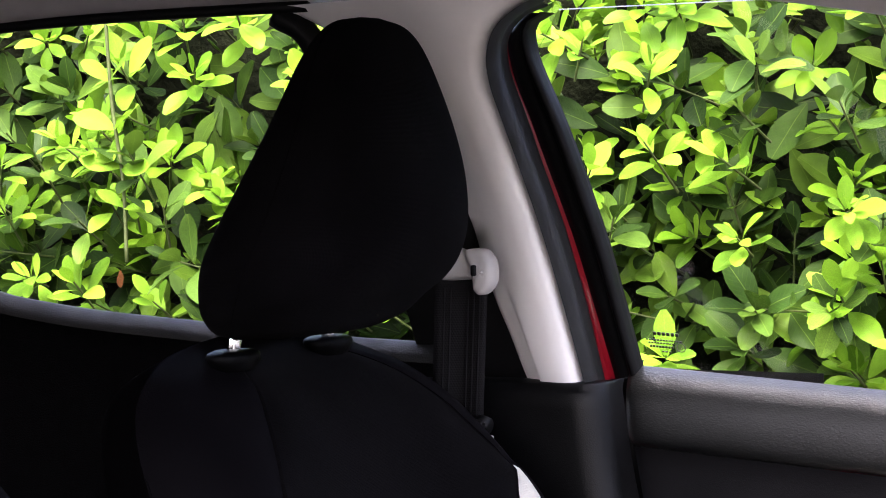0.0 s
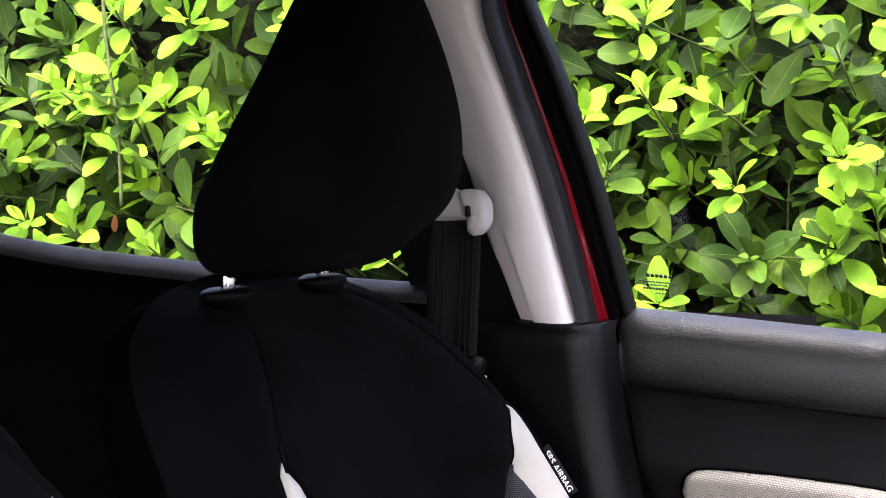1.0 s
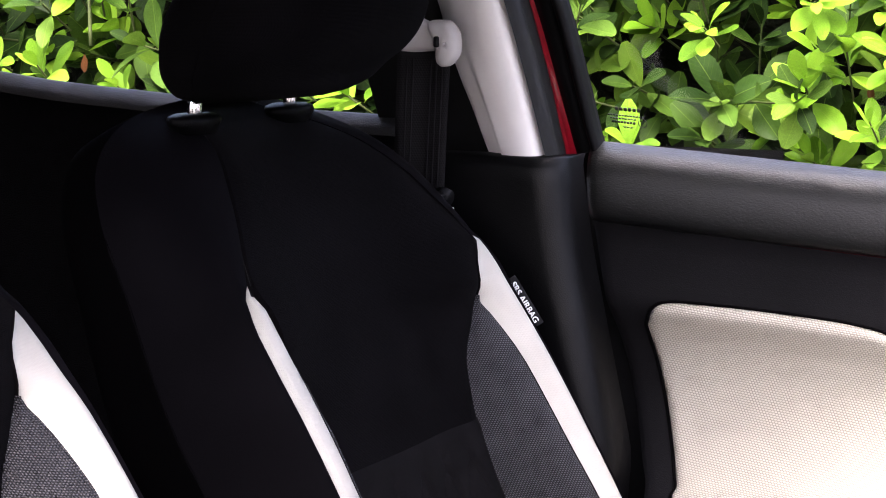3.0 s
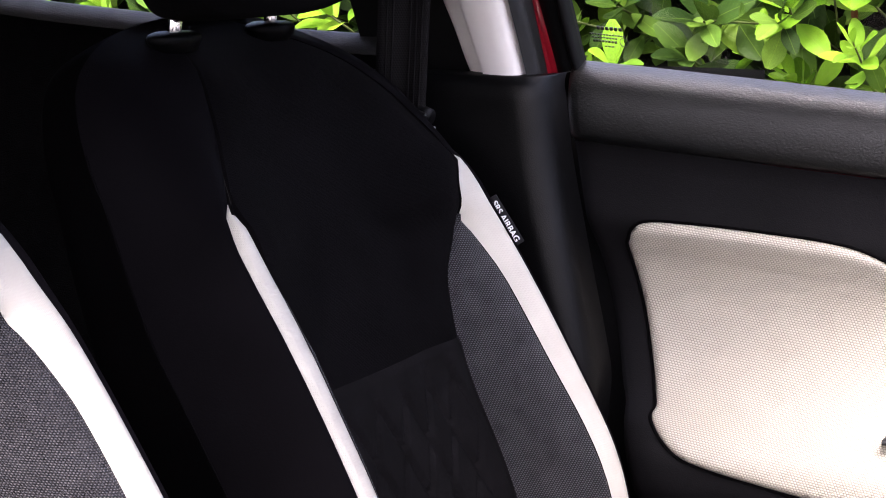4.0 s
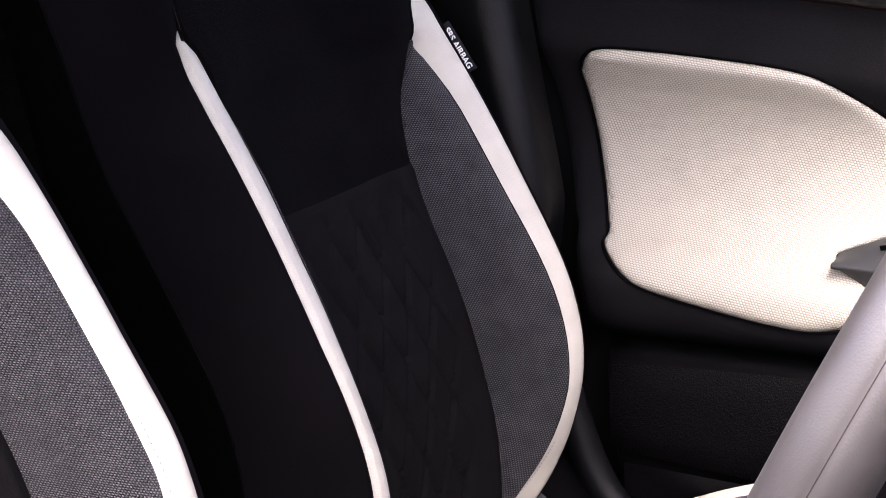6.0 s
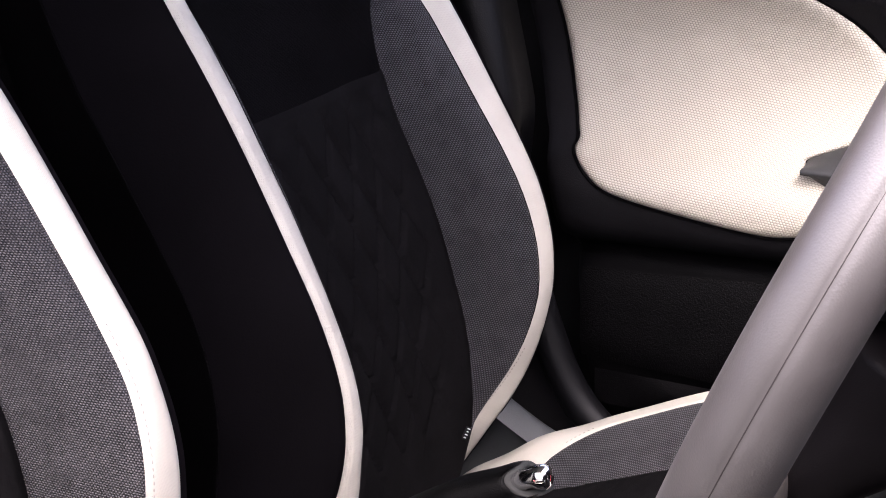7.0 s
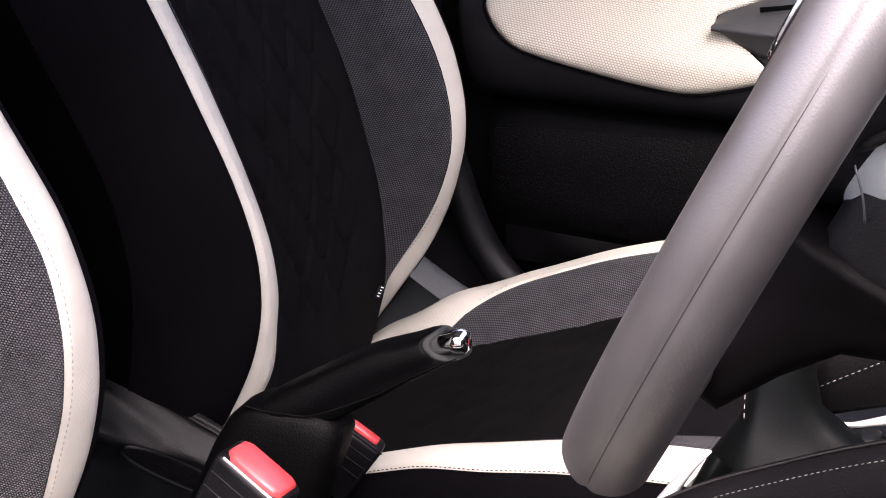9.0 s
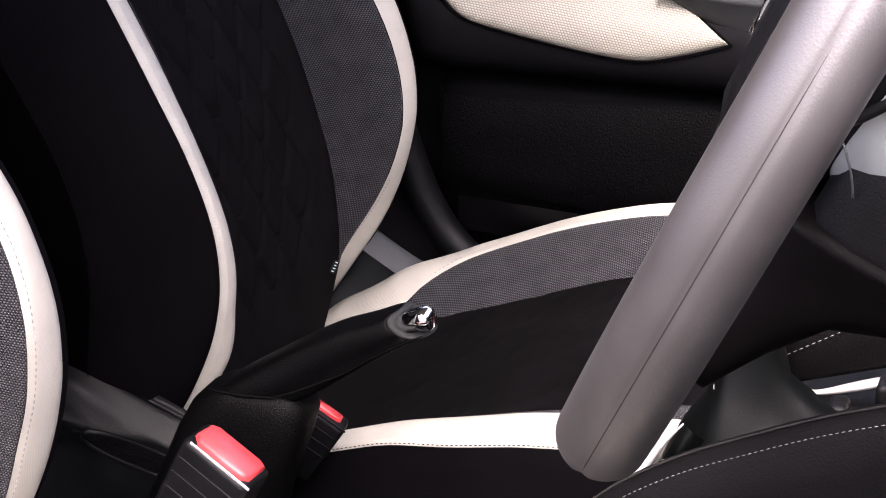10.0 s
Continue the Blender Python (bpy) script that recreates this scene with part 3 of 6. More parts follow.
part("painted_frame", sheet(rows), "red", frame_ob, "glossy red painted door frame")

GLASS_REAR = [(0.85, -0.083), (0.877, -0.0880), (0.929, -0.0930), (0.982, -0.0985), (1.009, -0.1026), (1.070, -0.1135), (1.112, -0.1229), (1.138, -0.1301), (1.163, -0.1362), (1.180, -0.1370), (1.190, -0.134), (1.198, -0.122), (1.203, -0.10)]
rows = []
for z in np.linspace(0.838, 1.2, 50):
    a, b = lerp(RED, z) - 0.002, lerp(GLASS_REAR, z)
    rows.append([(a + (b - a) * u, side_y(z) - d, z) for u, d in ((-0.3, -0.012), (0, -0.002), (0.1, 0.006), (0.3, 0.009), (0.5, 0.010), (0.62, 0.008), (0.68, 0.012), (0.78, 0.016), (0.88, 0.015), (0.95, 0.008), (1.0, -0.006))])
part("window_channel", sheet(rows), "rubber", frame_ob, "black rubber window channel")

# roof-side channels over both windows
def rail(x0, x1, dz, y0, rad, name, material, label, squash=1.0):
    pts = [(x, side_y(roof_edge_z(x) + dz, y0), roof_edge_z(x) + dz) for x in np.linspace(x0, x1, 30)]
    part(name, tube(pts, rad, 10, True, squash), material, frame_ob, label)


rail(-0.125, 0.55, 0.010, 0.752, 0.007, "roof_channel", "rubber", "black rubber channel above the front window")
rail(-0.10, 0.55, 0.018, 0.728, 0.008, "roof_seal", "seal", "dark grey rubber seal above the front window")
rail(-1.35, -0.335, -0.003, 0.70, 0.0055, "rear_roof_channel", "rubber", "black rubber channel above the rear window")
bm = tube(spline([(-0.285, 0.708, 0.87), (-0.292, 0.69, 0.93), (-0.305, 0.655, 1.01), (-0.325, 0.61, 1.11), (-0.345, 0.575, 1.185), (-0.375, 0.566, 1.208)], 6), 0.013, 10)
part("rear_channel", bm, "rubber", frame_ob, "black rubber edge of the rear window")

# one black sheet for the rear door seal and the pillar's rear face in shade
rows = []
for z in np.linspace(0.845, 1.18, 30):
    a = lerp(REAR, z) + 0.022
    back_x = lerp([(0.845, -0.286), (0.93, -0.292), (1.01, -0.305), (1.11, -0.325), (1.185, -0.345)], z) - 0.004
    rows.append([(a + (back_x - a) * u, side_y(z, 0.722 + 0.020 * smooth(0.93, 1.03, z) - 0.03 * u, 0.863) + 0.004 * math.cos(u * 5), z) for u in np.linspace(0, 1, 10)])
part("rear_seal", sheet(rows), "rubber", frame_ob, "black rubber seal and shaded rear face of the pillar")

# lower pillar trim, black, rounded towards the door
EDGE = [(0.50, -0.072), (0.52, -0.056), (0.545, -0.046), (0.583, -0.0425), (0.611, -0.047), (0.637, -0.0525), (0.689, -0.064), (0.78, -0.083), (0.82, -0.089), (0.862, -0.0945)]
rows = []
for z in [*np.linspace(0.50, 0.60, 14), *np.linspace(0.62, 0.855, 20), 0.860, 0.8635, 0.865]:
    e = lerp(EDGE, z)
    lip = 0.0 if z < 0.857 else (z - 0.857) * 0.9
    y = 0.650 + 0.02 * (1 - smooth(0.50, 0.56, z)) + lip
    row = [(-0.34, y + 0.02, z)] + [(x, y, z) for x in np.linspace(-0.30, e - 0.03, 14)]
    row += [(e - 0.03 + 0.03 * math.sin(a), y + 0.03 - 0.03 * math.cos(a), z) for a in np.linspace(0.15, math.pi / 2, 9)] + [(e, y + 0.06, z)]
    rows.append(row)
rows.append([(x, y + 0.03, 0.8655) for x, y, z in rows[-1]])
part("lower_trim", sheet(rows), "pillartrim", frame_ob, "black grained lower pillar trim")
bm = sheet([[(x, 0.69 + 0.008 * math.sin(x * 9), z) for x in np.linspace(-0.34, lerp([(0.05, 0.10), (0.25, 0.05), (0.33, -0.005), (0.45, -0.045), (0.56, -0.055)], z), 12)] for z in np.linspace(0.05, 0.56, 20)])
part("rocker_trim", bm, "panel", frame_ob, "black plastic rocker trim")
bm = tube(spline([(-0.045, 0.68, 0.50), (-0.034, 0.68, 0.43), (-0.020, 0.68, 0.383), (0.004, 0.68, 0.325), (0.034, 0.68, 0.284), (0.09, 0.68, 0.24)], 8), 0.017, 14)
part("sill_seal", bm, "plastic", frame_ob, "rounded black rubber sill seal")
bm = sheet([[(x, 0.775, z) for x in (-0.2, -0.06, 0.08)] for z in (0.0, 0.5, 0.87)])
part("gap_liner", bm, "rubber", frame_ob, "black liner in the door gap")

# ---- rear door behind the pillar
rdoor = thing("door_2", (-0.8, 0.72, 0.2), "black rear door trim with a slate grey sill", "door", "", "structure")


def rear_glass_z(x):
    return lerp([(-1.3, 1.10), (-0.95, 0.985), (-0.80, 0.938), (-0.726, 0.9255), (-0.656, 0.918), (-0.55, 0.9105), (-0.39, 0.899), (-0.31, 0.896), (-0.25, 0.894)], x)


rows, low = [], []
for x in np.linspace(-1.3, -0.24, 44):
    g = rear_glass_z(x)
    rows.append([(x, 0.694, g + 0.001), (x, 0.689, g + 0.002), (x, 0.682, g + 0.001), (x, 0.674, g - 0.003), (x, 0.668, g - 0.007), (x, 0.664, g - 0.012), (x, 0.664, g - 0.016)])
    low.append([(x, 0.664, g - 0.016), (x, 0.669, g - 0.019), (x, 0.672, g - 0.04)] + [(x, 0.67 + 0.004 * math.sin(z * 12), z) for z in np.linspace(0.80, 0.1, 12)])
part("sill_panel", sheet(rows), "rearsill", rdoor, "slate grey grained window sill trim")
part("lower_panel", sheet(low), "carpet", rdoor, "black rear door trim panel")
bm = box((-0.63, 0.660, 0.776), (0.03, 0.012, 0.012), 0.004)
part("door_pull", bm, "greyplastic", rdoor, "small grey inner door pull")


# ---- panes
def pane(name, label, rows):
    bm = sheet(rows)
    ext = bmesh.ops.extrude_face_region(bm, geom=list(bm.faces))
    bmesh.ops.translate(bm, vec=(0, 0.003, 0.0013), verts=[v for v in ext["geom"] if isinstance(v, bmesh.types.BMVert)])
    bmesh.ops.recalc_face_normals(bm, faces=bm.faces)
    ob = single(name, bm, "glass", label, "window", "structure", False)
    ob.visible_shadow = False
    return ob


rows = []
for z in np.linspace(0.85, 1.202, 10):
    rows.append([(lerp(GLASS_REAR, z) - 0.004 + (0.95 - 0.35 * (z - 0.85) / 0.35) * u, side_y(z), z) for u in np.linspace(0, 1, 6)])
window_1 = pane("window_1", "clear side window of the passenger door", rows)
rows = [[(x, side_y(0.86 + 0.35 * v, 0.70, 0.9), 0.86 + 0.35 * v) for x in np.linspace(-1.3, -0.3, 6)] for v in np.linspace(0, 1, 8)]
pane("window_2", "clear side window of the rear door", rows)

# black maker's print low in the corner of the front pane, as plain bars
marks = thing("window_print", (-0.06, side_y(0.897) - 0.003, 0.897), "small black printed mark on the window pane", "print")
for x0, x1, z, h, count in ((-0.0700, -0.0440, 0.9062, 0.0032, 6), (-0.0780, -0.0420, 0.9000, 0.0012, 13), (-0.0760, -0.0500, 0.8970, 0.0011, 9), (-0.0750, -0.0510, 0.8935, 0.0020, 8), (-0.0640, -0.0540, 0.8890, 0.0010, 3)):
    step = (x1 - x0) / count
    for k in range(count):
        a, b = x0 + step * k, x0 + step * (k + 0.72)
        low, high = z - h / 2 - 0.07 * (a + 0.06), z + h / 2 - 0.07 * (a + 0.06)
        part("bar", slab([(a, side_y(low) - 0.0025, low), (b, side_y(low) - 0.0025, low), (b, side_y(high) - 0.0025, high), (a, side_y(high) - 0.0025, high)], (0, 0.0008, 0.0003), 1.0), "blackprint", marks)
ringpts = [(-0.0445 + 0.0042 * math.cos(a), side_y(0.8935 + 0.0042 * math.sin(a)) - 0.002, 0.8935 + 0.0042 * math.sin(a)) for a in np.linspace(0, 2 * math.pi, 20)]
part("ring", tube(ringpts, 0.0004, 5, False), "blackprint", marks)


# ---------------------------------------------------------------- front seats
CREST = [(0.24, -0.075), (0.257, -0.066), (0.305, -0.036), (0.345, -0.010), (0.39, 0.0113), (0.43, 0.0238), (0.46, 0.0290), (0.50, 0.0256), (0.55, 0.009), (0.60, -0.015),
         (0.65, -0.043), (0.70, -0.073), (0.75, -0.104), (0.797, -0.132), (0.85, -0.172), (0.90, -0.215), (0.935, -0.25)]
CENTRE = [(0.24, -0.05), (0.30, -0.048), (0.35, -0.050), (0.45, -0.060), (0.55, -0.084), (0.635, -0.110), (0.70, -0.129), (0.75, -0.145), (0.80, -0.163), (0.85, -0.186), (0.90, -0.217), (0.935, -0.25)]
FLANK = [(0.24, 0.10), (0.69, 0.10), (0.71, 0.16), (0.73, 0.33), (0.752, 0.56), (0.765, 0.90), (0.776, 1.05), (0.80, 1.10), (0.83, 0.90), (0.94, 0.88)]
TUCK = [(0.24, 0.0), (0.60, -0.002), (0.667, -0.004), (0.70, -0.005), (0.72, -0.008), (0.735, -0.010), (0.752, -0.011), (0.765, 0.002), (0.776, 0.007), (0.79, 0.008), (0.80, 0.007), (0.82, 0.0), (0.94, 0.0)]
SWELL = [(0.24, 0.0), (0.335, 0.0), (0.347, 0.001), (0.367, 0.006), (0.39, 0.008), (0.43, 0.004), (0.60, 0.003), (0.75, 0.003), (0.79, 0.004), (0.806, 0.0), (0.94, 0.0)]
SEAM_IN = [(0.24, 0.13), (0.31, 0.172), (0.34, 0.178), (0.37, 0.176), (0.43, 0.176), (0.50, 0.169), (0.55, 0.161), (0.60, 0.153), (0.635, 0.149), (0.67, 0.150), (0.70, 0.155), (0.73, 0.165), (0.744, 0.1705), (0.752, 0.1738), (0.765, 0.1665), (0.776, 0.1655), (0.789, 0.176), (0.80, 0.1925), (0.85, 0.17), (0.90, 0.15), (0.935, 0.13)]


def outline_half(z):
    """Half the width of the backrest at a height: full below, rounded shoulders above."""
    q = min(max((z - 0.79) / 0.156, 0), 1)
    full = lerp([(0.24, 0.235), (0.40, 0.25), (0.60, 0.247), (0.75, 0.240), (0.80, 0.236)], min(z, 0.8))
    return full * max(1 - q**2.7, 0.0) ** (1 / 2.4)


FOLD = [(0.24, 0.45), (0.50, 0.43), (0.55, 0.44), (0.60, 0.48), (0.66, 0.53), (0.71, 0.575), (0.82, 0.58), (0.94, 0.58)]
# how far the sewn edges stand forward of the plain section, in millimetres: inner seam, band's inner edge, band's outer edge
STAND = {
    "outer": ([(0.30, 15), (0.38, 14), (0.42, 10), (0.46, 5.5), (0.54, 4), (0.60, 0.5), (0.66, 1.7), (0.70, 4), (0.78, 4)],
              [(0.30, -8), (0.34, -7), (0.38, -0.5), (0.42, 4.5), (0.50, 6.3), (0.54, 7), (0.58, 4.7), (0.62, 1.2), (0.66, 0.5), (0.74, 0.2), (0.78, 0)],
              [(0.26, 5), (0.30, 7.2), (0.34, 6), (0.42, 2), (0.46, 0.5), (0.50, 1.5), (0.55, 4), (0.62, 3), (0.70, 4), (0.80, 3)]),
    "inner": ([(0.34, 10), (0.42, 4), (0.50, -6), (0.58, -6), (0.70, 2), (0.79, 3), (0.825, 0)],
              [(0.30, 9.5), (0.34, 9.6), (0.38, 7.8), (0.42, 3.0), (0.46, -2.2), (0.50, -6.3), (0.54, -8), (0.58, -7.2), (0.62, -4.2), (0.66, -1), (0.70, 2.6), (0.79, 4.2), (0.825, 0)],
              [(0.34, 0), (0.38, 2.0), (0.42, 3.6), (0.46, 1.5), (0.54, 0.5), (0.60, -0.3), (0.66, 3), (0.70, 5), (0.74, 5.5), (0.78, 2), (0.80, -1), (0.825, 0)]),
    "driver": ([(0.42, -3), (0.54, 5), (0.62, 8), (0.74, 5), (0.80, 0)],
               [(0.42, -3.5), (0.46, -0.5), (0.50, 4.5), (0.54, 6.7), (0.58, 8), (0.62, 9.5), (0.66, 8), (0.70, 6.1), (0.74, 4), (0.80, -4)],
               [(0.42, -3.5), (0.46, -5), (0.50, -3.7), (0.54, -1.5), (0.58, 2), (0.62, 2), (0.66, 1), (0.74, -2), (0.78, -9), (0.80, -10)]),
}


def backrest_rows(inset, plain, stand=""):
    """Half sections of the backrest with the marks where its panels meet."""
    zs = [*np.linspace(0.24, 0.80, 75), *(0.80 + 0.1455 * math.sin(a) for a in np.linspace(0.05, math.pi / 2, 26))]
    rows = []
    for z in zs:
        w = outline_half(z)
        top = smooth(0.87, 0.9455, z)
        xc, cr = lerp(CENTRE, z), lerp(CREST, z)
        xb = lerp([(0.24, -0.16), (0.5, -0.205), (0.8, -0.29), (0.9365, -0.325)], z)
        mid = 0.45 * xb + 0.55 * xc
        k = w / outline_half(0.78) if z > 0.78 else 1.0
        s1 = lerp(SEAM_IN, z) * k
        if plain and z > 0.70:
            s1 = lerp([(0.70, 0.150), (0.73, 0.175), (0.752, 0.1885), (0.80, 0.1915), (0.82, 0.178), (0.85, 0.154), (0.90, 0.122), (0.935, 0.10)], z) * k
        s2 = max(-inset * (1 - smooth(0.48, 0.56, z)) + lerp([(0.24, 0.183), (0.31, 0.179), (0.36, 0.188), (0.42, 0.1845), (0.60, 0.186), (0.70, 0.189), (0.735, 0.184), (0.752, 0.1745), (0.765, 0.167), (0.776, 0.166), (0.789, 0.1765), (0.80, 0.193), (0.85, 0.17), (0.90, 0.15), (0.935, 0.13)], z) * k, s1 + 0.0004)
        if plain and z > 0.70:
            s2 = max(lerp([(0.70, 0.189), (0.74, 0.189), (0.80, 0.193), (0.82, 0.1784), (0.85, 0.1544), (0.90, 0.1224), (0.935, 0.1004)], z) * k, s1 + 0.0004)
        s3 = max(lerp([(0.24, 0.211), (0.31, 0.207), (0.36, 0.217), (0.74, 0.217), (0.765, 0.215), (0.78, 0.213), (0.80, 0.203), (0.807, 0.19), (0.85, 0.1704), (0.90, 0.1504), (0.935, 0.1304)], z) * k, s2 + 0.0004)
        if plain and z > 0.80:
            s3 = s2 + 0.0004 + (s3 - s2) * (1 - smooth(0.80, 0.807, z))
        s4 = max(w, s3 + 0.001)
        x1 = xc + (cr - xc) * lerp(FLANK, z)
        x2 = cr - 0.006 + (0.0 if plain else lerp(TUCK, z))
        def pull(x):
            return x + (mid - x) * top**3
        sec = []
        def span(a, b, n, f):
            for i in range(n):
                u = i / n
                s = a + (b - a) * u
                sec.append((s, pull(f(u))))
        span(0, s1, 14, lambda u: xc + 0.006 * math.cos(u * math.pi / 2) * (1 - top) - 0.003 * smooth(0.9, 1, u) + (x1 - xc) * smooth(0.5 - 0.3 * smooth(0.65, 0.75, z), 1, u))
        i1 = len(sec)
        span(s1, s2, 10, lambda u: (x1 - 0.003) + (x2 - x1) * (math.sin(u * math.pi / 2) ** 1.15) + 0.003 * math.sin(math.pi * min(u * 6, 1) / 2) * (1 - smooth(0.9, 1, u)))
        i2 = len(sec)
        span(s2, s3, 8, lambda u: x2 + (cr - x2) * math.sin(math.pi * u * 0.62))
        i3 = len(sec)
        x3 = cr - 0.0004
        thick, fold_at = x3 - xb, lerp(FOLD, z)
        for a in np.linspace(0, 1, 22):
            if a < 0.5:
                u = a / 0.5
                sec.append((s3 + (s4 - s3) * math.sin(u * math.pi / 2), pull(x3 - 0.003 * (u < 0.01) - thick * fold_at * (1 - math.cos(u * math.pi / 2)))))
            else:
                u = (a - 0.5) / 0.5
                sec.append((s4 - 0.10 * u**3 * min(s4 / 0.2, 1), pull(x3 - thick * (fold_at + (1 - fold_at) * math.sin(u * math.pi / 2)))))
        i4 = len(sec) - 1
        for u in np.linspace(0.12, 1, 6):
            s, x = sec[i4]
            sec.append((s * (1 - u), pull(xb)))
        if stand:
            d = [0.001 * lerp(table, z) * (1 - top) for table in STAND[stand]]
            anchors = [(0, 0.0), (i1 * 0.5, 0.1 * d[0]), (i1, d[0]), (i2, d[1]), (i3, d[2]), (i3 + 5, 0.5 * d[2]), (i3 + 10, 0.0), (len(sec), 0.0)]
            sec = [(s, x + np.interp(j, [a for a, _ in anchors], [b for _, b in anchors])) for j, (s, x) in enumerate(sec)]
        rows.append((z, sec, (i1, i2, i3, i4, i3 + 10)))
    return rows


def diamonds(s, z):
    """Depth of the quilting lines."""
    def line(v):
        d = abs(v - round(v))
        return math.exp(-((d / 0.048) ** 2))
    a = line((s * 1.0 + z * 0.55) / 0.046)
    b = line((s * 1.0 - z * 0.55) / 0.046)
    return max(a, b)


def seat(name, dx, y0, dz, label, stands, inset=0.0, sink=0.0):
    """A front seat: backrest, cushion, headrest, each of several sewn panels."""
    top = thing(name, (dx + 0.1, y0, 0.2 + dz), label, "car seat", "front seats")
    sides = {1: backrest_rows(inset, False, stands[0]), -1: backrest_rows(0.0, True, stands[1])}

    def at(z, s, x):
        if s > 0:
            low = 1 - smooth(0.50, 0.64, z)
            x -= 0.14 * sink * low * smooth(0.15, 0.19, s)
            z += sink * low
        else:
            x += lerp(SWELL, z) * smooth(0.150, 0.190, -s) * (1 - smooth(0.197, 0.217, -s))
        z = z if z < 0.86 else 0.86 + (z - 0.86) * 0.84
        return Vector((x + dx, y0 + 0.006 + 0.965 * s, z + dz))

    def strip(lo, hi, sign, keep=lambda z: True, relief=None):
        out = []
        for z, sec, marks in sides[sign]:
            if not keep(z):
                continue
            a = 0 if lo is None else marks[lo]
            b = marks[hi]
            line = []
            for j in range(a, b + 1):
                s, x = sec[j]
                d = 0.0
                if lo is not None and j == a or j == b:
                    d = 0.0016
                if relief:
                    d += relief(s * sign, z)
                line.append(at(z, sign * (s + 1e-5), x - d))
            out.append(line)
        return out

    # front panels run over both sides
    def front(keep, relief=None):
        left, right = strip(None, 0, 1, keep, relief), strip(None, 0, -1, keep, relief)
        return [r[::-1] + l[1:] for l, r in zip(left, right)]

    backrest = part("backrest", sheet(front(lambda z: z >= 0.642)), "cloth", top, "black cloth upper backrest panel")
    quilt_rows = []
    for row in front(lambda z: z <= 0.6505, None):
        fine = []
        for a, b in zip(row, row[1:]):
            fine += [a, a.lerp(b, 0.33), a.lerp(b, 0.67)]
        quilt_rows.append(fine + [row[-1]])
    dense = []
    for a, b in zip(quilt_rows, quilt_rows[1:]):
        dense += [[p.lerp(q, u) for p, q in zip(a, b)] for u in (0, 0.33, 0.67)]
    dense.append([p - Vector((0.004, 0, -0.004)) for p in quilt_rows[-1]])
    for row in dense:
        for p in row:
            fade = smooth(0.30, 0.36, p.z - dz) * (1 - smooth(0.620, 0.645, p.z - dz)) * (1 - smooth(0.115, 0.142, abs(p.y - y0)))
            p.x -= 0.0066 * diamonds(p.y - y0, p.z - dz) * fade - 0.0024
    part("quilted_panel", sheet(dense), "quilt", backrest, "black quilted centre panel with diamond seams")
    for sign in (1, -1):
        part("knit_insert", sheet(strip(0, 1, sign, lambda z: z <= 0.756)), "fineknit" if dx else "knit", backrest, "grey woven bolster insert")
        band = strip(1, 2, sign, lambda z: z <= 0.8085)
        heights = [z for z, _, _ in sides[sign] if z <= 0.8085]
        for z, row in zip(heights, band):
            taper = smooth(0.797 if sign < 0 else 0.803, 0.8095, z)
            row[:] = [p.lerp(row[-1], taper) for p in row]
        part("white_band", sheet(band), "white", backrest, "white vinyl band along the bolster")
        part("shoulder_gusset", sheet(strip(0, 2, sign, lambda z: z >= 0.742, lambda s, z: 0.0016)), "cloth", backrest, "black cloth gusset above the band")
        part("side_bolster", sheet(strip(2, 4, sign)), "side", backrest, "smooth black side of the backrest")
        part("rear_bolster", sheet(strip(4, 3, sign)), "sideback", backrest, "black rear side of the backrest, darkened for shade")
        seam = [at(z, sign * (sec[m[2]][0] + 0.0005), sec[m[2]][1] - 0.002) for z, sec, m in sides[sign] if 0.25 < z < 0.80]
        part("edge_seam", tube(seam[::3], 0.0008, 5, False), "dthread", backrest)
        sew = [at(z, sign * (sec[m[1]][0] + 0.0035), sec[m[1]][1] + 0.0026) for z, sec, m in sides[sign] if 0.26 < z < (0.60 if dx else 0.41)]
        if sign > 0:
            part("band_stitching", stitches(sew[::2], 0.0024, 0.0018, 0.0004), "thread", backrest)
        border = [at(z, sign * (sec[m[1]][0] - 0.0009), sec[m[1]][1] - 0.0004) for z, sec, m in sides[sign] if 0.33 < z < 0.750]
        if not dx:
            part("band_seam", tube(border[::2], 0.0006, 5, False), "dthread", backrest)
        fold = [at(z, sign * (sec[m[2] + 10][0] + 0.0004), sec[m[2] + 10][1]) for z, sec, m in sides[sign] if 0.27 < z < 0.86]
        part("side_seam", tube(fold[::3], 0.0005, 5, False), "carpet", backrest)
        up = [at(z, sign * sec[m[1]][0], sec[m[1]][1] + 0.0004) for z, sec, m in sides[sign] if z > 0.80]
        part("shoulder_seam", tube(up[::2], 0.0005, 5, False), "dthread", backrest)
    rear = []
    for z, sec, m in sides[-1]:
        half = [sec[j] for j in range(m[3], len(sec))]
        rear.append([at(z, -s, x) for s, x in half] + [at(z, s, x) for s, x in half[-2::-1]])
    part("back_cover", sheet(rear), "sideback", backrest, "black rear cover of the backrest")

    # cushion: panels across, rows along x
    CUSH = [(-0.11, 0.213), (-0.08, 0.225), (-0.04, 0.262), (0.0, 0.287), (0.03, 0.309), (0.078, 0.331), (0.12, 0.349), (0.168, 0.3695), (0.215, 0.385), (0.262, 0.396), (0.35, 0.405), (0.44, 0.403), (0.50, 0.382), (0.525, 0.345)]
    MID = [(-0.11, 0.213), (-0.08, 0.225), (0.0, 0.262), (0.071, 0.288), (0.139, 0.311), (0.24, 0.349), (0.35, 0.378), (0.44, 0.388), (0.50, 0.375), (0.525, 0.34)]
    crows = {1: [], -1: []}
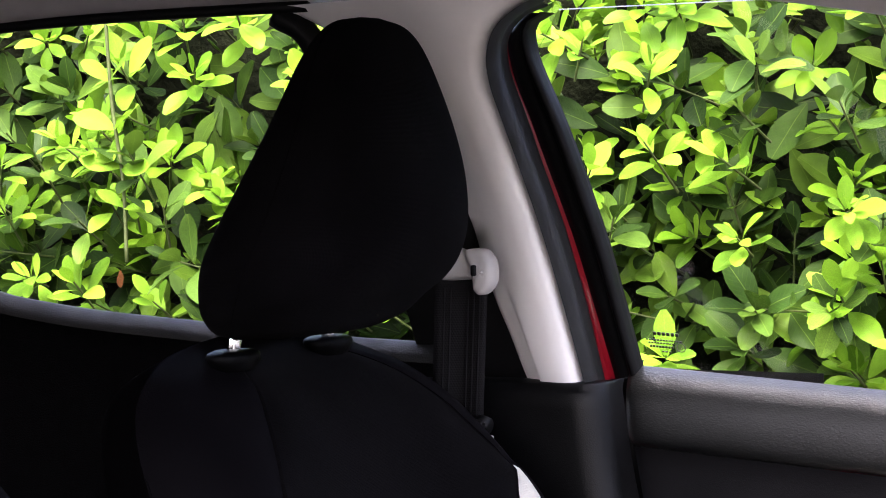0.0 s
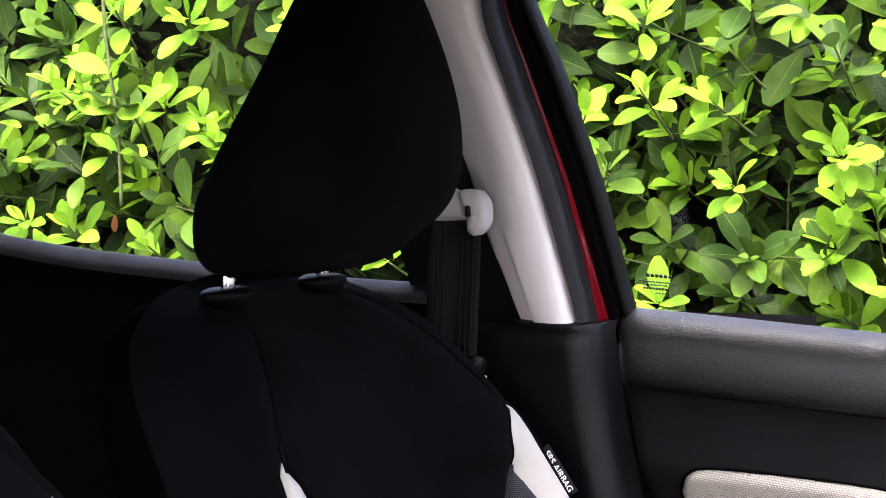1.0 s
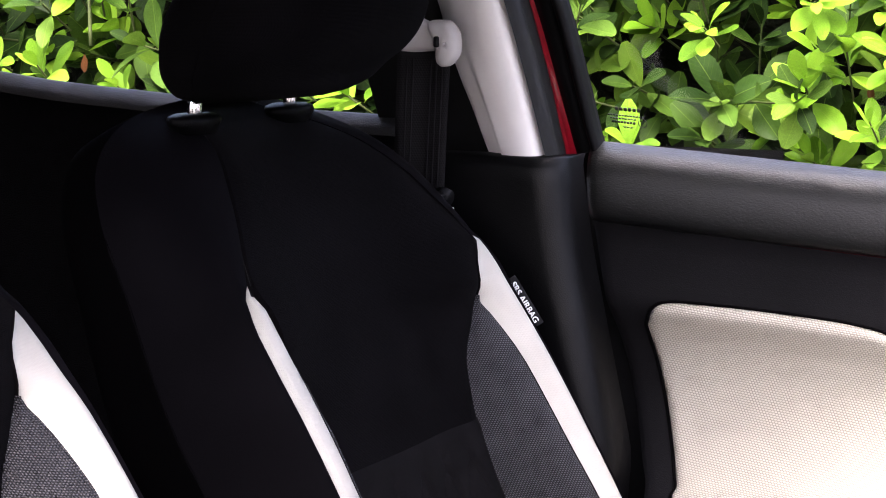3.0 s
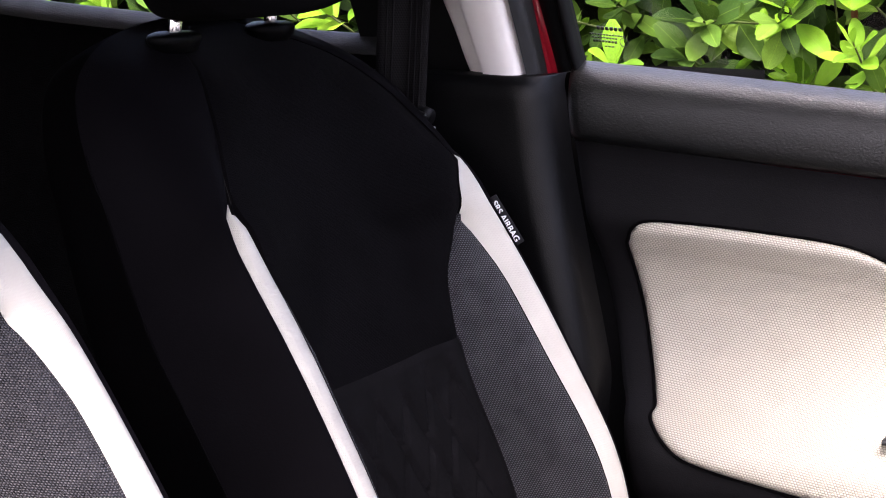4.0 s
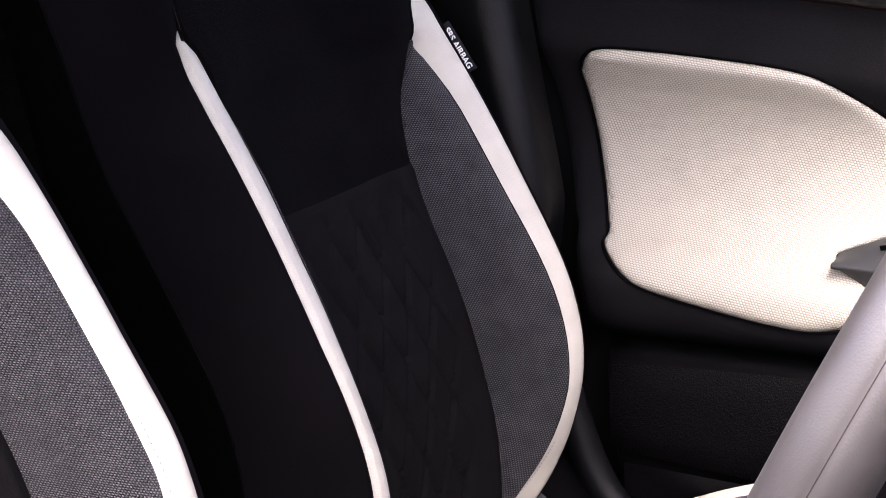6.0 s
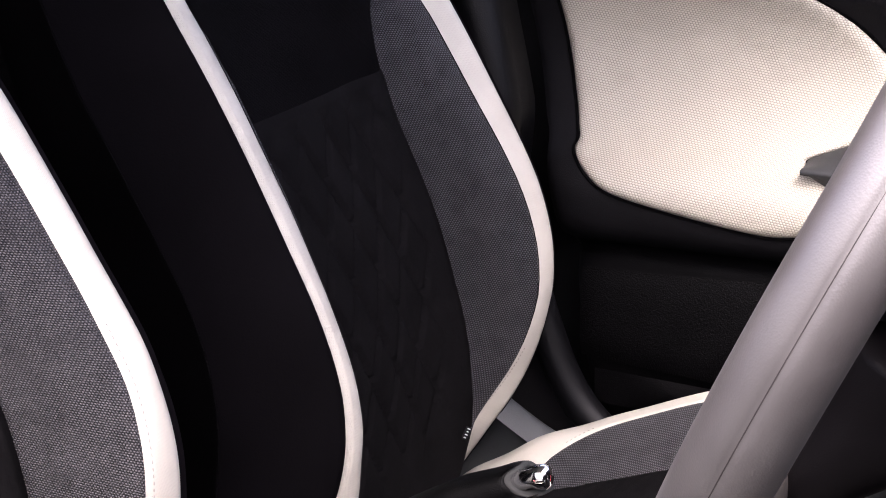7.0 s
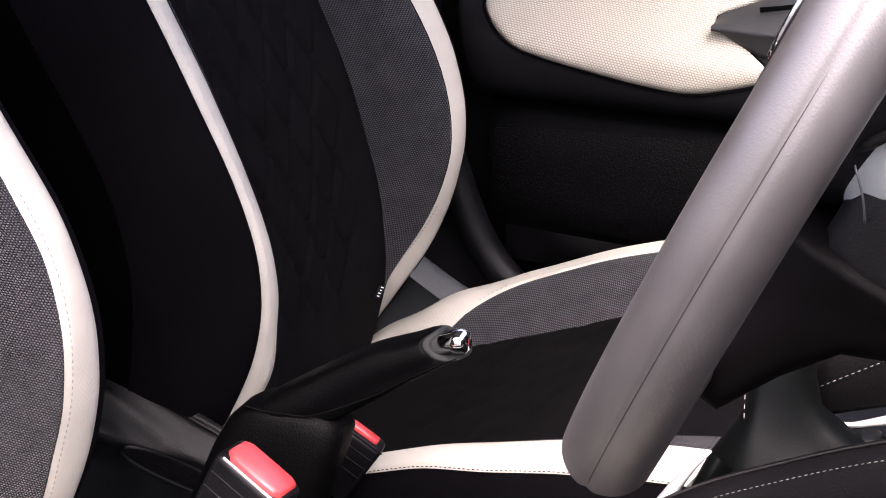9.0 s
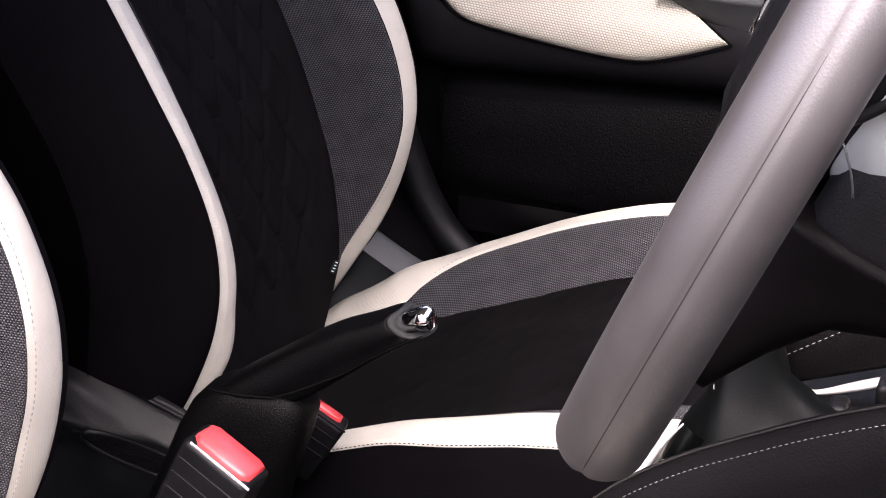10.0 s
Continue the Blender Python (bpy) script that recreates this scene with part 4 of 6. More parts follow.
    for x, side in [(x, side) for side in (1, -1) for x in (*np.linspace(-0.10, 0.44, 62), *np.linspace(0.445, 0.524, 16))]:
        zc, cr = lerp(MID, x), lerp(CUSH, x)
        if side > 0:
            cr += lerp([(-0.08, 0.006), (0.0, 0.009), (0.03, 0.007), (0.06, 0.003), (0.10, 0.0010), (0.15, 0.0)], x)
        else:
            cr -= lerp([(-0.08, 0.0), (0.08, 0.002), (0.14, 0.0065), (0.21, 0.016), (0.29, 0.0185), (0.40, 0.018), (0.53, 0.011)], x)
        s1 = lerp([(-0.08, 0.105), (-0.03, 0.1235), (0.02, 0.130), (0.07, 0.137), (0.14, 0.138), (0.3, 0.136), (0.45, 0.145), (0.53, 0.15)], x)
        s2 = lerp([(-0.08, 0.106), (-0.03, 0.124), (0.015, 0.1305), (0.03, 0.140), (0.055, 0.163), (0.09, 0.180), (0.13, 0.186), (0.3, 0.187), (0.53, 0.186)], x)
        s2 = max(s2 - 0.014 * (side < 0), s1 + 0.0004)
        raised = lerp([(-0.08, 0.008), (0.14, 0.0075), (0.2, 0.003), (0.3, 0.0), (0.53, 0.0)], x) if side < 0 else lerp([(-0.08, 0.018), (-0.05, 0.012), (-0.02, 0.007), (0.012, 0.0060), (0.03, 0.0055), (0.06, 0.0075), (0.10, 0.0105), (0.53, 0.011)], x)
        s3 = lerp([(-0.08, 0.20), (0.0, 0.204), (0.10, 0.211), (0.3, 0.214), (0.53, 0.212)], x)
        top_s = lerp([(-0.08, 0.172), (0.0, 0.180), (0.09, 0.188), (0.53, 0.189)], x)
        sec = []
        for i in range(14):
            u = i / 14
            sec.append((s1 * u, zc + 0.004 * math.cos(u * math.pi / 2) + (cr - zc) * 0.12 * smooth(0.6, 1, u)))
        i1 = len(sec)
        z1 = zc + (cr - zc) * 0.12

        def rise(s):
            u = min((s - s1) / (top_s - s1), 1)
            v = max((s - top_s) / max(s3 - top_s, 1e-4), 0)
            return z1 + (cr - z1) * math.sin(u * math.pi / 2) ** 1.1 - (0.010 - raised) * v * v

        for i in range(10):
            s = s1 + (s2 - s1) * i / 10
            sec.append((s, rise(s)))
        i2 = len(sec)
        for i in range(14):
            s = s2 + (s3 - s2) * i / 14
            sec.append((s, rise(s)))
        i3 = len(sec)
        for i in range(14):
            u = i / 13
            sec.append((s3 + 0.012 * math.sin(u * math.pi * 0.6) - 0.0015 * (i == 0), cr - 0.011 + raised - (cr - 0.011 + raised - 0.215) * u))
        crows[side].append((x, sec, (i1, i2, i3, len(sec) - 1)))

    def cat(x, s, z):
        return Vector((x + dx, y0 + s, z + dz))

    def cstrip(lo, hi, sign, keep=lambda x: True):
        out = []
        for x, sec, m in crows[sign]:
            if keep(x):
                a = 0 if lo is None else m[lo]
                out.append([cat(x, sign * sec[j][0], sec[j][1] - (0.0016 if (lo is not None and j == a) or j == m[hi] else 0)) for j in range(a, m[hi] + 1)])
        return out

    flat = [r[::-1] + l[1:] for l, r in zip(cstrip(None, 0, 1), cstrip(None, 0, -1))]
    dense = []
    for a, b in zip(flat, flat[1:]):
        dense += [a, [p.lerp(q, 0.5) for p, q in zip(a, b)]]
    dense.append(flat[-1])
    for row in dense:
        for p in row:
            p.z -= 0.0026 * diamonds(p.y - y0, (p.x - dx) * 1.0) * smooth(0.05, 0.1, p.x - dx) * (1 - smooth(0.3, 0.36, p.x - dx)) - 0.0008
    cushion = part("cushion", sheet(dense), "cloth", top, "black quilted seat cushion")
    for sign in (1, -1):
        part("knit_insert", sheet(cstrip(0, 1, sign, lambda x: x >= 0.02)), "knit", cushion, "grey woven cushion insert")
        part("white_band", sheet(cstrip(1, 2, sign)), "white", cushion, "white vinyl band along the cushion")
        part("side_panel", sheet(cstrip(2, 3, sign)), "side", cushion, "black side of the cushion")
        low = [cat(x, sign * (sec[m[2]][0] + 0.0006), sec[m[2]][1] + 0.0002) for x, sec, m in crows[sign] if x > 0.0]
        part("edge_stitching", stitches(low, 0.0022, 0.0014, 0.0004), "dthread", cushion)
        sew = [cat(x, sign * (sec[m[1]][0] + 0.0035), sec[m[1]][1] + 0.0022) for x, sec, m in crows[sign] if 0.02 < x < 0.09]
        if sign > 0:
            part("band_stitching", stitches(sew, 0.0024, 0.002, 0.0004), "thread", cushion)
    rows_f = [[cat(crows[1][-1][0] + 0.002, s, z) for s in np.linspace(-0.2, 0.2, 11)] for z in np.linspace(0.345, 0.2, 6)]
    part("front_panel", sheet(rows_f), "side", cushion, "black front of the cushion")

    # hinge covers beside the cushion
    for sign in (1,):
        hinge = spline([(x, z, 0) for x, z in ((-0.075, 0.365), (-0.04, 0.345), (-0.012, 0.326), (0.03, 0.303), (0.09, 0.283), (0.2, 0.275), (0.36, 0.275))], 6)
        prof = []
        for p in hinge:
            prof.append([cat(p.x, sign * s, z) for s, z in ((0.205, p.y - 0.012), (0.222, p.y - 0.001), (0.232, p.y), (0.240, p.y - 0.004), (0.244, p.y - 0.012), (0.246, p.y - 0.05), (0.244, 0.17))])
        part("hinge_cover", sheet(prof), "greyplastic", top, "dark grey plastic hinge cover")
    for sx in (-0.02, 0.42):
        for sign in (1, -1):
            part("floor_bracket", box(cat(sx, sign * 0.19, 0.115), (0.06, 0.03, 0.2), 0.005), "plastic", top, "black steel floor bracket")

    # headrest on two chromed posts
    HR = [(0.9305, 0.089, 0.038, -0.221), (0.9365, 0.116, 0.0475, -0.2205), (0.949, 0.132, 0.0560, -0.2175), (0.965, 0.137, 0.0675, -0.2105), (0.99, 0.136, 0.0762, -0.2025), (1.02, 0.13, 0.0750, -0.191), (1.06, 0.119, 0.0638, -0.1800), (1.1, 0.105, 0.0484, -0.1732), (1.14, 0.089, 0.0320, -0.1702), (1.165, 0.0713, 0.0205, -0.1684), (1.178, 0.05, 0.0118, -0.1675), (1.183, 0.018, 0.0032, -0.167)]
    hrows = []
    for k in np.linspace(0, len(HR) - 1, 56):
        z, a, b, xm = (lerp(list(enumerate(col)), k) for col in zip(*HR))
        ring_ = []
        for i in range(48):
            t = 2 * math.pi * i / 48
            c, s = math.cos(t), math.sin(t)
            e = 2 / 2.7
            px = abs(c) ** e * math.copysign(1, c) * b
            py = abs(s) ** e * math.copysign(1, s) * a
            px += 0.004 * math.exp(-((py / (a * 0.8)) ** 2)) * (1 if c > 0 else 0)
            tip = (0.003 + 0.06 * px + 0.05 * max(py, 0.0)) * (1 - smooth(0.94, 1.0, z))
            ring_.append(Vector((xm + px + dx, y0 + py, z + tip + dz)))
        hrows.append(ring_)
    bm = sheet(hrows, wrap=True)
    headrest = part("headrest", bm, "cloth", top, "rounded black cloth headrest")
    for sign in (1, -1):
        seam = [Vector((xm + dx + 0.0, y0 + sign * (a * 0.995 + 0.0006), z + dz)) for z, a, b, xm in ([lerp(list(enumerate(col)), k) for col in zip(*HR)] for k in np.linspace(1.5, 10, 30))]
        part("seam", tube(seam, 0.0005, 5, False), "carpet", headrest)
        py = y0 + sign * 0.075
        post = part("post", tube([(-0.252 + dx, py, 0.895 + dz), (-0.2515 + dx, py, 0.925 + dz), (-0.248 + dx, py, 0.955 + dz)], 0.0058, 16), "chrome", headrest, "chromed steel headrest post")
        col = []
        for z, r in ((0.906, 0.022), (0.9125, 0.0275), (0.9165, 0.0292), (0.9195, 0.0275), (0.9215, 0.021), (0.9220, 0.007)):
            col.append([(-0.252 + dx + r * 0.62 * math.cos(t), py + r * math.sin(t) * 1.0, z + 0.002 + dz) for t in np.linspace(0, 2 * math.pi, 29)[:-1]])
        part("collar", sheet(col, wrap=True), "leather", headrest, "black plastic guide collar")
    return top


front_seat = seat("passenger_seat", 0.0, 0.36, 0.0, "black cloth car seat with white bands and grey inserts", ("outer", "inner"))
seat("driver_seat", 0.039, -0.345, 0.043, "black and grey car seat with white bands beside the open door", ("driver", ""), 0.008, 0.022)

# sewn airbag ribbon on the passenger seat's outer bolster
ribbon_at = Vector((-0.100, 0.584, 0.742))
ux = Vector((0.0255, 0.004, -0.0400)).normalized()
uy = Vector((0.86, 0.28, 0.42))
uy = (uy - ux * uy.dot(ux)).normalized()
un = ux.cross(uy)
frame_m = Matrix((ux, uy, un)).transposed().to_4x4()
frame_m.translation = ribbon_at


def lettering(text, size, name, material, parent, m, label=""):
    curve = bpy.data.curves.new(name, "FONT")
    curve.body, curve.size, curve.align_x, curve.align_y, curve.extrude = text, size, "CENTER", "CENTER", 0.0002
    curve.offset = size * 0.02
    temp = new(name, curve)
    me = bpy.data.meshes.new_from_object(temp)
    bpy.data.objects.remove(temp)
    bpy.data.curves.remove(curve)
    bm = bmesh.new()
    bm.from_mesh(me)
    bpy.data.meshes.remove(me)
    bm.transform(m)
    return part(name, bm, material, parent, label, smooth=False)


bm = box((0, 0, 0), (0.049, 0.0135, 0.0012), 0.0004, None, 1)
bm.transform(frame_m)
ribbon = part("airbag_ribbon", bm, "tag", front_seat, "black sewn ribbon with white lettering")
lettering("SRS AIRBAG", 0.0078, "lettering", "print", ribbon, frame_m @ Matrix.Translation((0.001, 0.0014, 0.0012)), "white printed airbag lettering")
bm = box((0, -0.0042, 0.0009), (0.040, 0.0009, 0.0003), 0, None)
bm.transform(frame_m)
part("underline", bm, "print", ribbon)

# small sewn label low on the backrest
bm = box((0, 0, 0), (0.0056, 0.0012, 0.013), 0.0004, None, 1)
small_m = Matrix.Translation((-0.0285, 0.512, 0.3225)) @ Euler((radians(0), radians(25), radians(30))).to_matrix().to_4x4()
bm.transform(small_m)
small = part("sewn_label", bm, "tag", front_seat, "small black sewn label with white marks")
for dz_, w_ in ((0.005, 0.006), (0.002, 0.004), (-0.001, 0.006), (-0.004, 0.005)):
    bm = box((0, -0.0009, dz_), (w_ * 0.45, 0.0004, 0.0009), 0)
    bm.transform(small_m)
    part("bar", bm, "print", small)

# ---------------------------------------------------------------- belts
belt = thing("seat_belt", (-0.21, 0.602, 0.96), "black woven seat belt hanging from a grey guide loop", "seat belt")
rows = []
for z in np.linspace(0.966, 0.62, 40):
    k = (0.966 - z) / 0.346
    rows.append([(-0.2070 - 0.010 * k + u * (0.0235 - 0.002 * k), 0.604 - 0.012 * k + 0.006 * u + 0.0015 * math.cos(u * 3), z) for u in np.linspace(-1, 1, 9)])
bm = sheet(rows)
ext = bmesh.ops.extrude_face_region(bm, geom=list(bm.faces))
bmesh.ops.translate(bm, vec=(0, 0.0014, 0), verts=[v for v in ext["geom"] if isinstance(v, bmesh.types.BMVert)])
bmesh.ops.recalc_face_normals(bm, faces=bm.faces)
part("webbing", bm, "webbing", belt, "black ribbed belt webbing")
part("belt_stop", tube([(-0.1905, 0.600, 0.8315), (-0.1850, 0.5985, 0.8310), (-0.1800, 0.5970, 0.8300)], [0.0085, 0.0088, 0.0084], 18), "rubber", belt, "round black belt stop")
part("tongue", box((-0.1765, 0.596, 0.8165), (0.006, 0.003, 0.012), 0.0012), "loop", belt, "pale edge of the belt tongue")
for u in (-0.62, -0.38, 0.30, 0.52, 0.74):
    line = [(-0.2070 - 0.010 * k + u * (0.0235 - 0.002 * k), 0.6022 - 0.012 * k + 0.006 * u, 0.966 - 0.346 * k) for k in np.linspace(0.03, 0.95, 20)]
    part("rib", tube(line, 0.0009, 5, False), "webbing", belt)

# guide loop: a rounded grey moulding with a slot
def plate(outline, y0, thick, round_):
    rows = []
    ring_ = spline([(x, z, 0) for x, z in outline], 5, True)
    mid = sum(ring_, Vector()) / len(ring_)
    for d, inset in ((thick, 0.0), (round_, 0.0), (round_ * 0.3, round_ * 0.3), (0.0, round_), (0.0, round_ * 2.2)):
        rows.append([(*(p + (mid - p).normalized() * inset).to_tuple()[:1], y0 + d, (p + (mid - p).normalized() * inset).y) for p in ring_])
    rows.append([(mid.x, y0 - 0.0005, mid.y)] * len(ring_))
    return sheet(rows, wrap=True)


arm = plate([(-0.275, 1.000), (-0.235, 1.004), (-0.212, 0.992), (-0.200, 0.987), (-0.194, 0.980), (-0.194, 0.966), (-0.20, 0.9625), (-0.275, 0.9625)], 0.596, 0.016, 0.006)
loop = part("guide_loop", arm, "loop", belt, "light grey belt guide loop")
lobe = plate([(-0.199, 0.9890), (-0.183, 0.9905), (-0.1755, 0.985), (-0.1715, 0.977), (-0.1715, 0.962), (-0.177, 0.953), (-0.184, 0.949), (-0.190, 0.951), (-0.1920, 0.960), (-0.195, 0.975)], 0.590, 0.017, 0.007)
part("loop_bow", lobe, "loop", belt, "rounded light grey end of the loop")
part("slot", box((-0.1880, 0.5890, 0.9715), (0.0050, 0.004, 0.010), 0.0016), "rubber", loop, "dark belt slot")
part("anchor_cover", plate([(-0.236, 1.008), (-0.216, 1.014), (-0.206, 1.004), (-0.208, 0.990), (-0.228, 0.986)], 0.588, 0.014, 0.006), "loop", belt, "pale anchor cover")
tongue = part("tongue", box((-0.188, 0.588, 0.826), (0.013, 0.010, 0.022), 0.003, Euler((0, 0.35, 0)).to_matrix().to_4x4()), "rubber", belt, "black belt tongue")
part("tongue_plate", box((-0.178, 0.586, 0.812), (0.008, 0.006, 0.018), 0.002, Euler((0, -0.2, 0)).to_matrix().to_4x4()), "plastic", belt, "black tongue catch")


def buckle(name, at, yaw, pitch, size, label, press=(1.0, 1.0), slot="silver"):
    """A belt buckle: black housing with a red press button, on a stalk."""
    ob = thing(name, at, label, "belt buckle", "belt buckles")
    turn = Euler((0, radians(pitch), radians(yaw))).to_matrix().to_4x4()
    m = Matrix.Translation(at) @ turn @ Matrix.Scale(size, 4)
    def add(nm, bm, material, lab=""):
        bm.transform(m)
        return part(nm, bm, material, ob, lab)
    add("housing", box((0, 0, -0.036), (0.050, 0.028, 0.072), 0.005), "plastic", "black plastic buckle housing")
    bm = bmesh.new()
    pts = [(-0.021, -0.006), (-0.015, -0.0115), (0.017, -0.0115), (0.0215, -0.008), (0.0215, 0.009), (0.018, 0.0105), (-0.016, 0.0105), (-0.0205, 0.008)]
    low = [bm.verts.new((x, y, -0.002)) for x, y in pts]
    hi = [bm.verts.new((x * 0.98, y * 0.96, 0.0022)) for x, y in pts]
    tp = [bm.verts.new((x * 0.90, y * 0.86, 0.0040)) for x, y in pts]
    for a, b in ((low, hi), (hi, tp)):
        for i in range(8):
            bm.faces.new((a[i], a[(i + 1) % 8], b[(i + 1) % 8], b[i]))
    bm.faces.new(tp)
    bmesh.ops.scale(bm, vec=(*press, 1), verts=bm.verts)
    add("press_button", bm, "redbutton", "red press button")
    add("slot_plate", box((0.003, -0.0128, -0.0002), (0.045, 0.0011, 0.0018), 0.0004), slot, "bright metal slot edge")
    for k in range(3):
        add("ridge", box((0.0, -0.0142, -0.013 - 0.012 * k), (0.044, 0.0012, 0.0016), 0.0004), "plastic")
    stalk = spline([(0, 0, -0.07), (0.002, 0.004, -0.11), (-0.01, 0.02, -0.17), (-0.02, 0.03, -0.22)], 5)
    add("stalk", tube(stalk, 0.013, 10, True, 0.45), "webbing", "black buckle stalk")
    return ob


buckle("belt_buckle", (0.1565, -0.118, 0.475), -10, 28, 1.0, "black buckle with red button beside the driver's seat")
buckle("belt_buckle", (0.1165, 0.132, 0.379), 8, 34, 0.74, "black buckle with red button beside the passenger cushion", (0.78, 0.52), "plastic")

# ---------------------------------------------------------------- handbrake
brake = thing("handbrake", (0.12, 0.0, 0.34), "black leather handbrake lever with chrome button", "handbrake")
rows, sides = [], []
stations = spline([(0.095, 0.455, 0), (0.108, 0.466, 0), (0.130, 0.481, 0), (0.155, 0.497, 0), (0.180, 0.5115, 0), (0.204, 0.5212, 0), (0.2165, 0.5270, 0), (0.2230, 0.5290, 0), (0.2250, 0.5270, 0), (0.2235, 0.5240, 0)], 5)
unders = spline([(0.112, 0.438, 0), (0.130, 0.446, 0), (0.150, 0.455, 0), (0.170, 0.467, 0), (0.190, 0.481, 0), (0.211, 0.496, 0), (0.230, 0.5080, 0), (0.2425, 0.5145, 0), (0.2470, 0.5180, 0), (0.2450, 0.5200, 0)], 5)
tip, way = Vector((0.2262, -0.0045, 0.5225)), Vector((0.97, -0.05, 0.22)).normalized()
wid = [(0, 0.0205), (1, 0.0203), (2, 0.0190), (3, 0.0172), (4, 0.0165), (5, 0.016), (6, 0.015), (7, 0.0132), (8, 0.0100), (9, 0.0065)]
for i, (hi, lo) in enumerate(zip(stations[:36], unders)):
    k, mid = i / 5, (hi + lo) / 2
    row = []
    for j in range(32):
        t = 2 * math.pi * j / 32
        c, s = math.cos(t), math.sin(t)
        v = abs(s) ** 0.75 * math.copysign(1, s)
        q = mid + (hi - mid) * v
        y = abs(c) ** 0.55 * math.copysign(1, c) * lerp(wid, k)
        back = 0.0115 * max(-c, 0.0) * smooth(5.2, 7.2, k)
        row.append((q.x - back, y + 0.0022 * (y < 0) * math.exp(-(((v + 0.45) / 0.25) ** 2)) * (k < 7), q.y - 0.4 * back))
    rows.append(row)
    if 12 < i < 36:
        q = mid + (hi - mid) * -0.70
        sides.append(Vector((q.x, -lerp(wid, k) * 0.93 - 0.0002, q.y)))
grip = part("grip", sheet(rows, wrap=True), "leather", brake, "black grained leather grip")
mouth = [Vector(p) for p in rows[-1]]
centre = sum(mouth, Vector()) / len(mouth)
lip = [[centre + (p - centre) * f + way * d for p in mouth] for f, d in ((1.0, -0.0008), (1.01, 0.0006), (0.95, 0.0016), (0.80, 0.0018), (0.67, 0.0010), (0.59, -0.002), (0.56, -0.012), (0.05, -0.0125))]
part("grip_lip", sheet(lip, wrap=True), "griplip", grip, "plastic lip round the button, greyed as if lit")
part("button", tube([tip - Vector((0.0085, 0.0, 0.0055)), tip + way * 0.008, tip + way * 0.0100, tip + way * 0.0165, tip + way * 0.0190, tip + way * 0.0200], [0.0068, 0.0068, 0.0078, 0.0078, 0.0056, 0.0008], 28), "chrome", grip, "chromed release button")
rows = []
for z, xa, xb, w in ((0.30, 0.015, 0.135, 0.030), (0.37, 0.045, 0.138, 0.029), (0.40, 0.058, 0.146, 0.028), (0.43, 0.071, 0.158, 0.0255), (0.448, 0.081, 0.163, 0.0235), (0.457, 0.090, 0.16, 0.0215), (0.462, 0.098, 0.155, 0.019), (0.464, 0.11, 0.145, 0.010)):
    xm, hx = (xa + xb) / 2, (xb - xa) / 2
    rows.append([(xm + hx * abs(math.cos(t)) ** 0.55 * math.copysign(1, math.cos(t)), w * abs(math.sin(t)) ** 0.6 * math.copysign(1, math.sin(t)), z) for t in np.linspace(0, 2 * math.pi, 41)[:-1]])
part("lever_base", sheet(rows, wrap=True), "leather", brake, "black grained lever base")
crease = spline([(0.098, -0.0196, 0.4635), (0.110, -0.0206, 0.4625), (0.128, -0.0208, 0.4630), (0.147, -0.0198, 0.4655), *sides[6::4]], 6)
part("crease", tube(crease, 0.0006, 6, False), "leather", brake)

# ---------------------------------------------------------------- centre console
console = thing("centre_console", (0.1, 0.0, 0.05), "black plastic centre console between the front seats", "console")
rows = []
for x in np.linspace(-0.42, 0.34, 60):
    drop = 0.10 * smooth(0.03, 0.11, x)
    zr = lerp([(-0.42, 0.40), (-0.15, 0.395), (-0.084, 0.383), (-0.07, 0.375), (-0.048, 0.362), (-0.026, 0.350), (-0.004, 0.340), (0.03, 0.328), (0.34, 0.32)], x)
    zt = zr + lerp([(-0.42, 0.002), (-0.15, 0.002), (-0.088, 0.007), (-0.075, 0.010), (-0.052, 0.013), (-0.03, 0.015), (-0.003, 0.017), (0.34, 0.018)], x)
    rise = 0.2 * min(max(0.01 - x, 0.0), 0.10)
    prof = [(-0.112, 0.05), (-0.110, 0.24), (-0.104, 0.300), (-0.096, 0.316), (-0.08, 0.320), (-0.03, 0.322), (0.02, 0.326 + rise * 0.3), (0.055, 0.334 + rise * 0.7), (0.075, 0.338 + rise), (0.100, 0.336 + rise), (0.108, max(zr - 0.012, 0.337 + rise)), (0.115, zr), (0.122, zr + 0.5 * (zt - zr)), (0.129, zt), (0.134, zt - 0.002), (0.138, zt - 0.02), (0.139, 0.05)]
    rows.append([(x, y, z - drop * smooth(0.2, 0.33, z)) for y, z in ((v.x, v.y) for v in spline([(*p, 0) for p in prof], 4))])
part("body", sheet(rows), "console", console, "black grained console moulding")


def on_slot(k, t, lift):
    u, v = 0.046 * (k - 0.1 * (k - 1) * 6) * abs(math.cos(t)) ** 0.8 * math.copysign(1, math.cos(t)), 0.0125 * k * math.sin(t)
    x = -0.010 + u
    return (x, 0.0865 - 0.09 * u + v, 0.338 + 0.2 * min(max(0.01 - x, 0.0), 0.10) + lift)


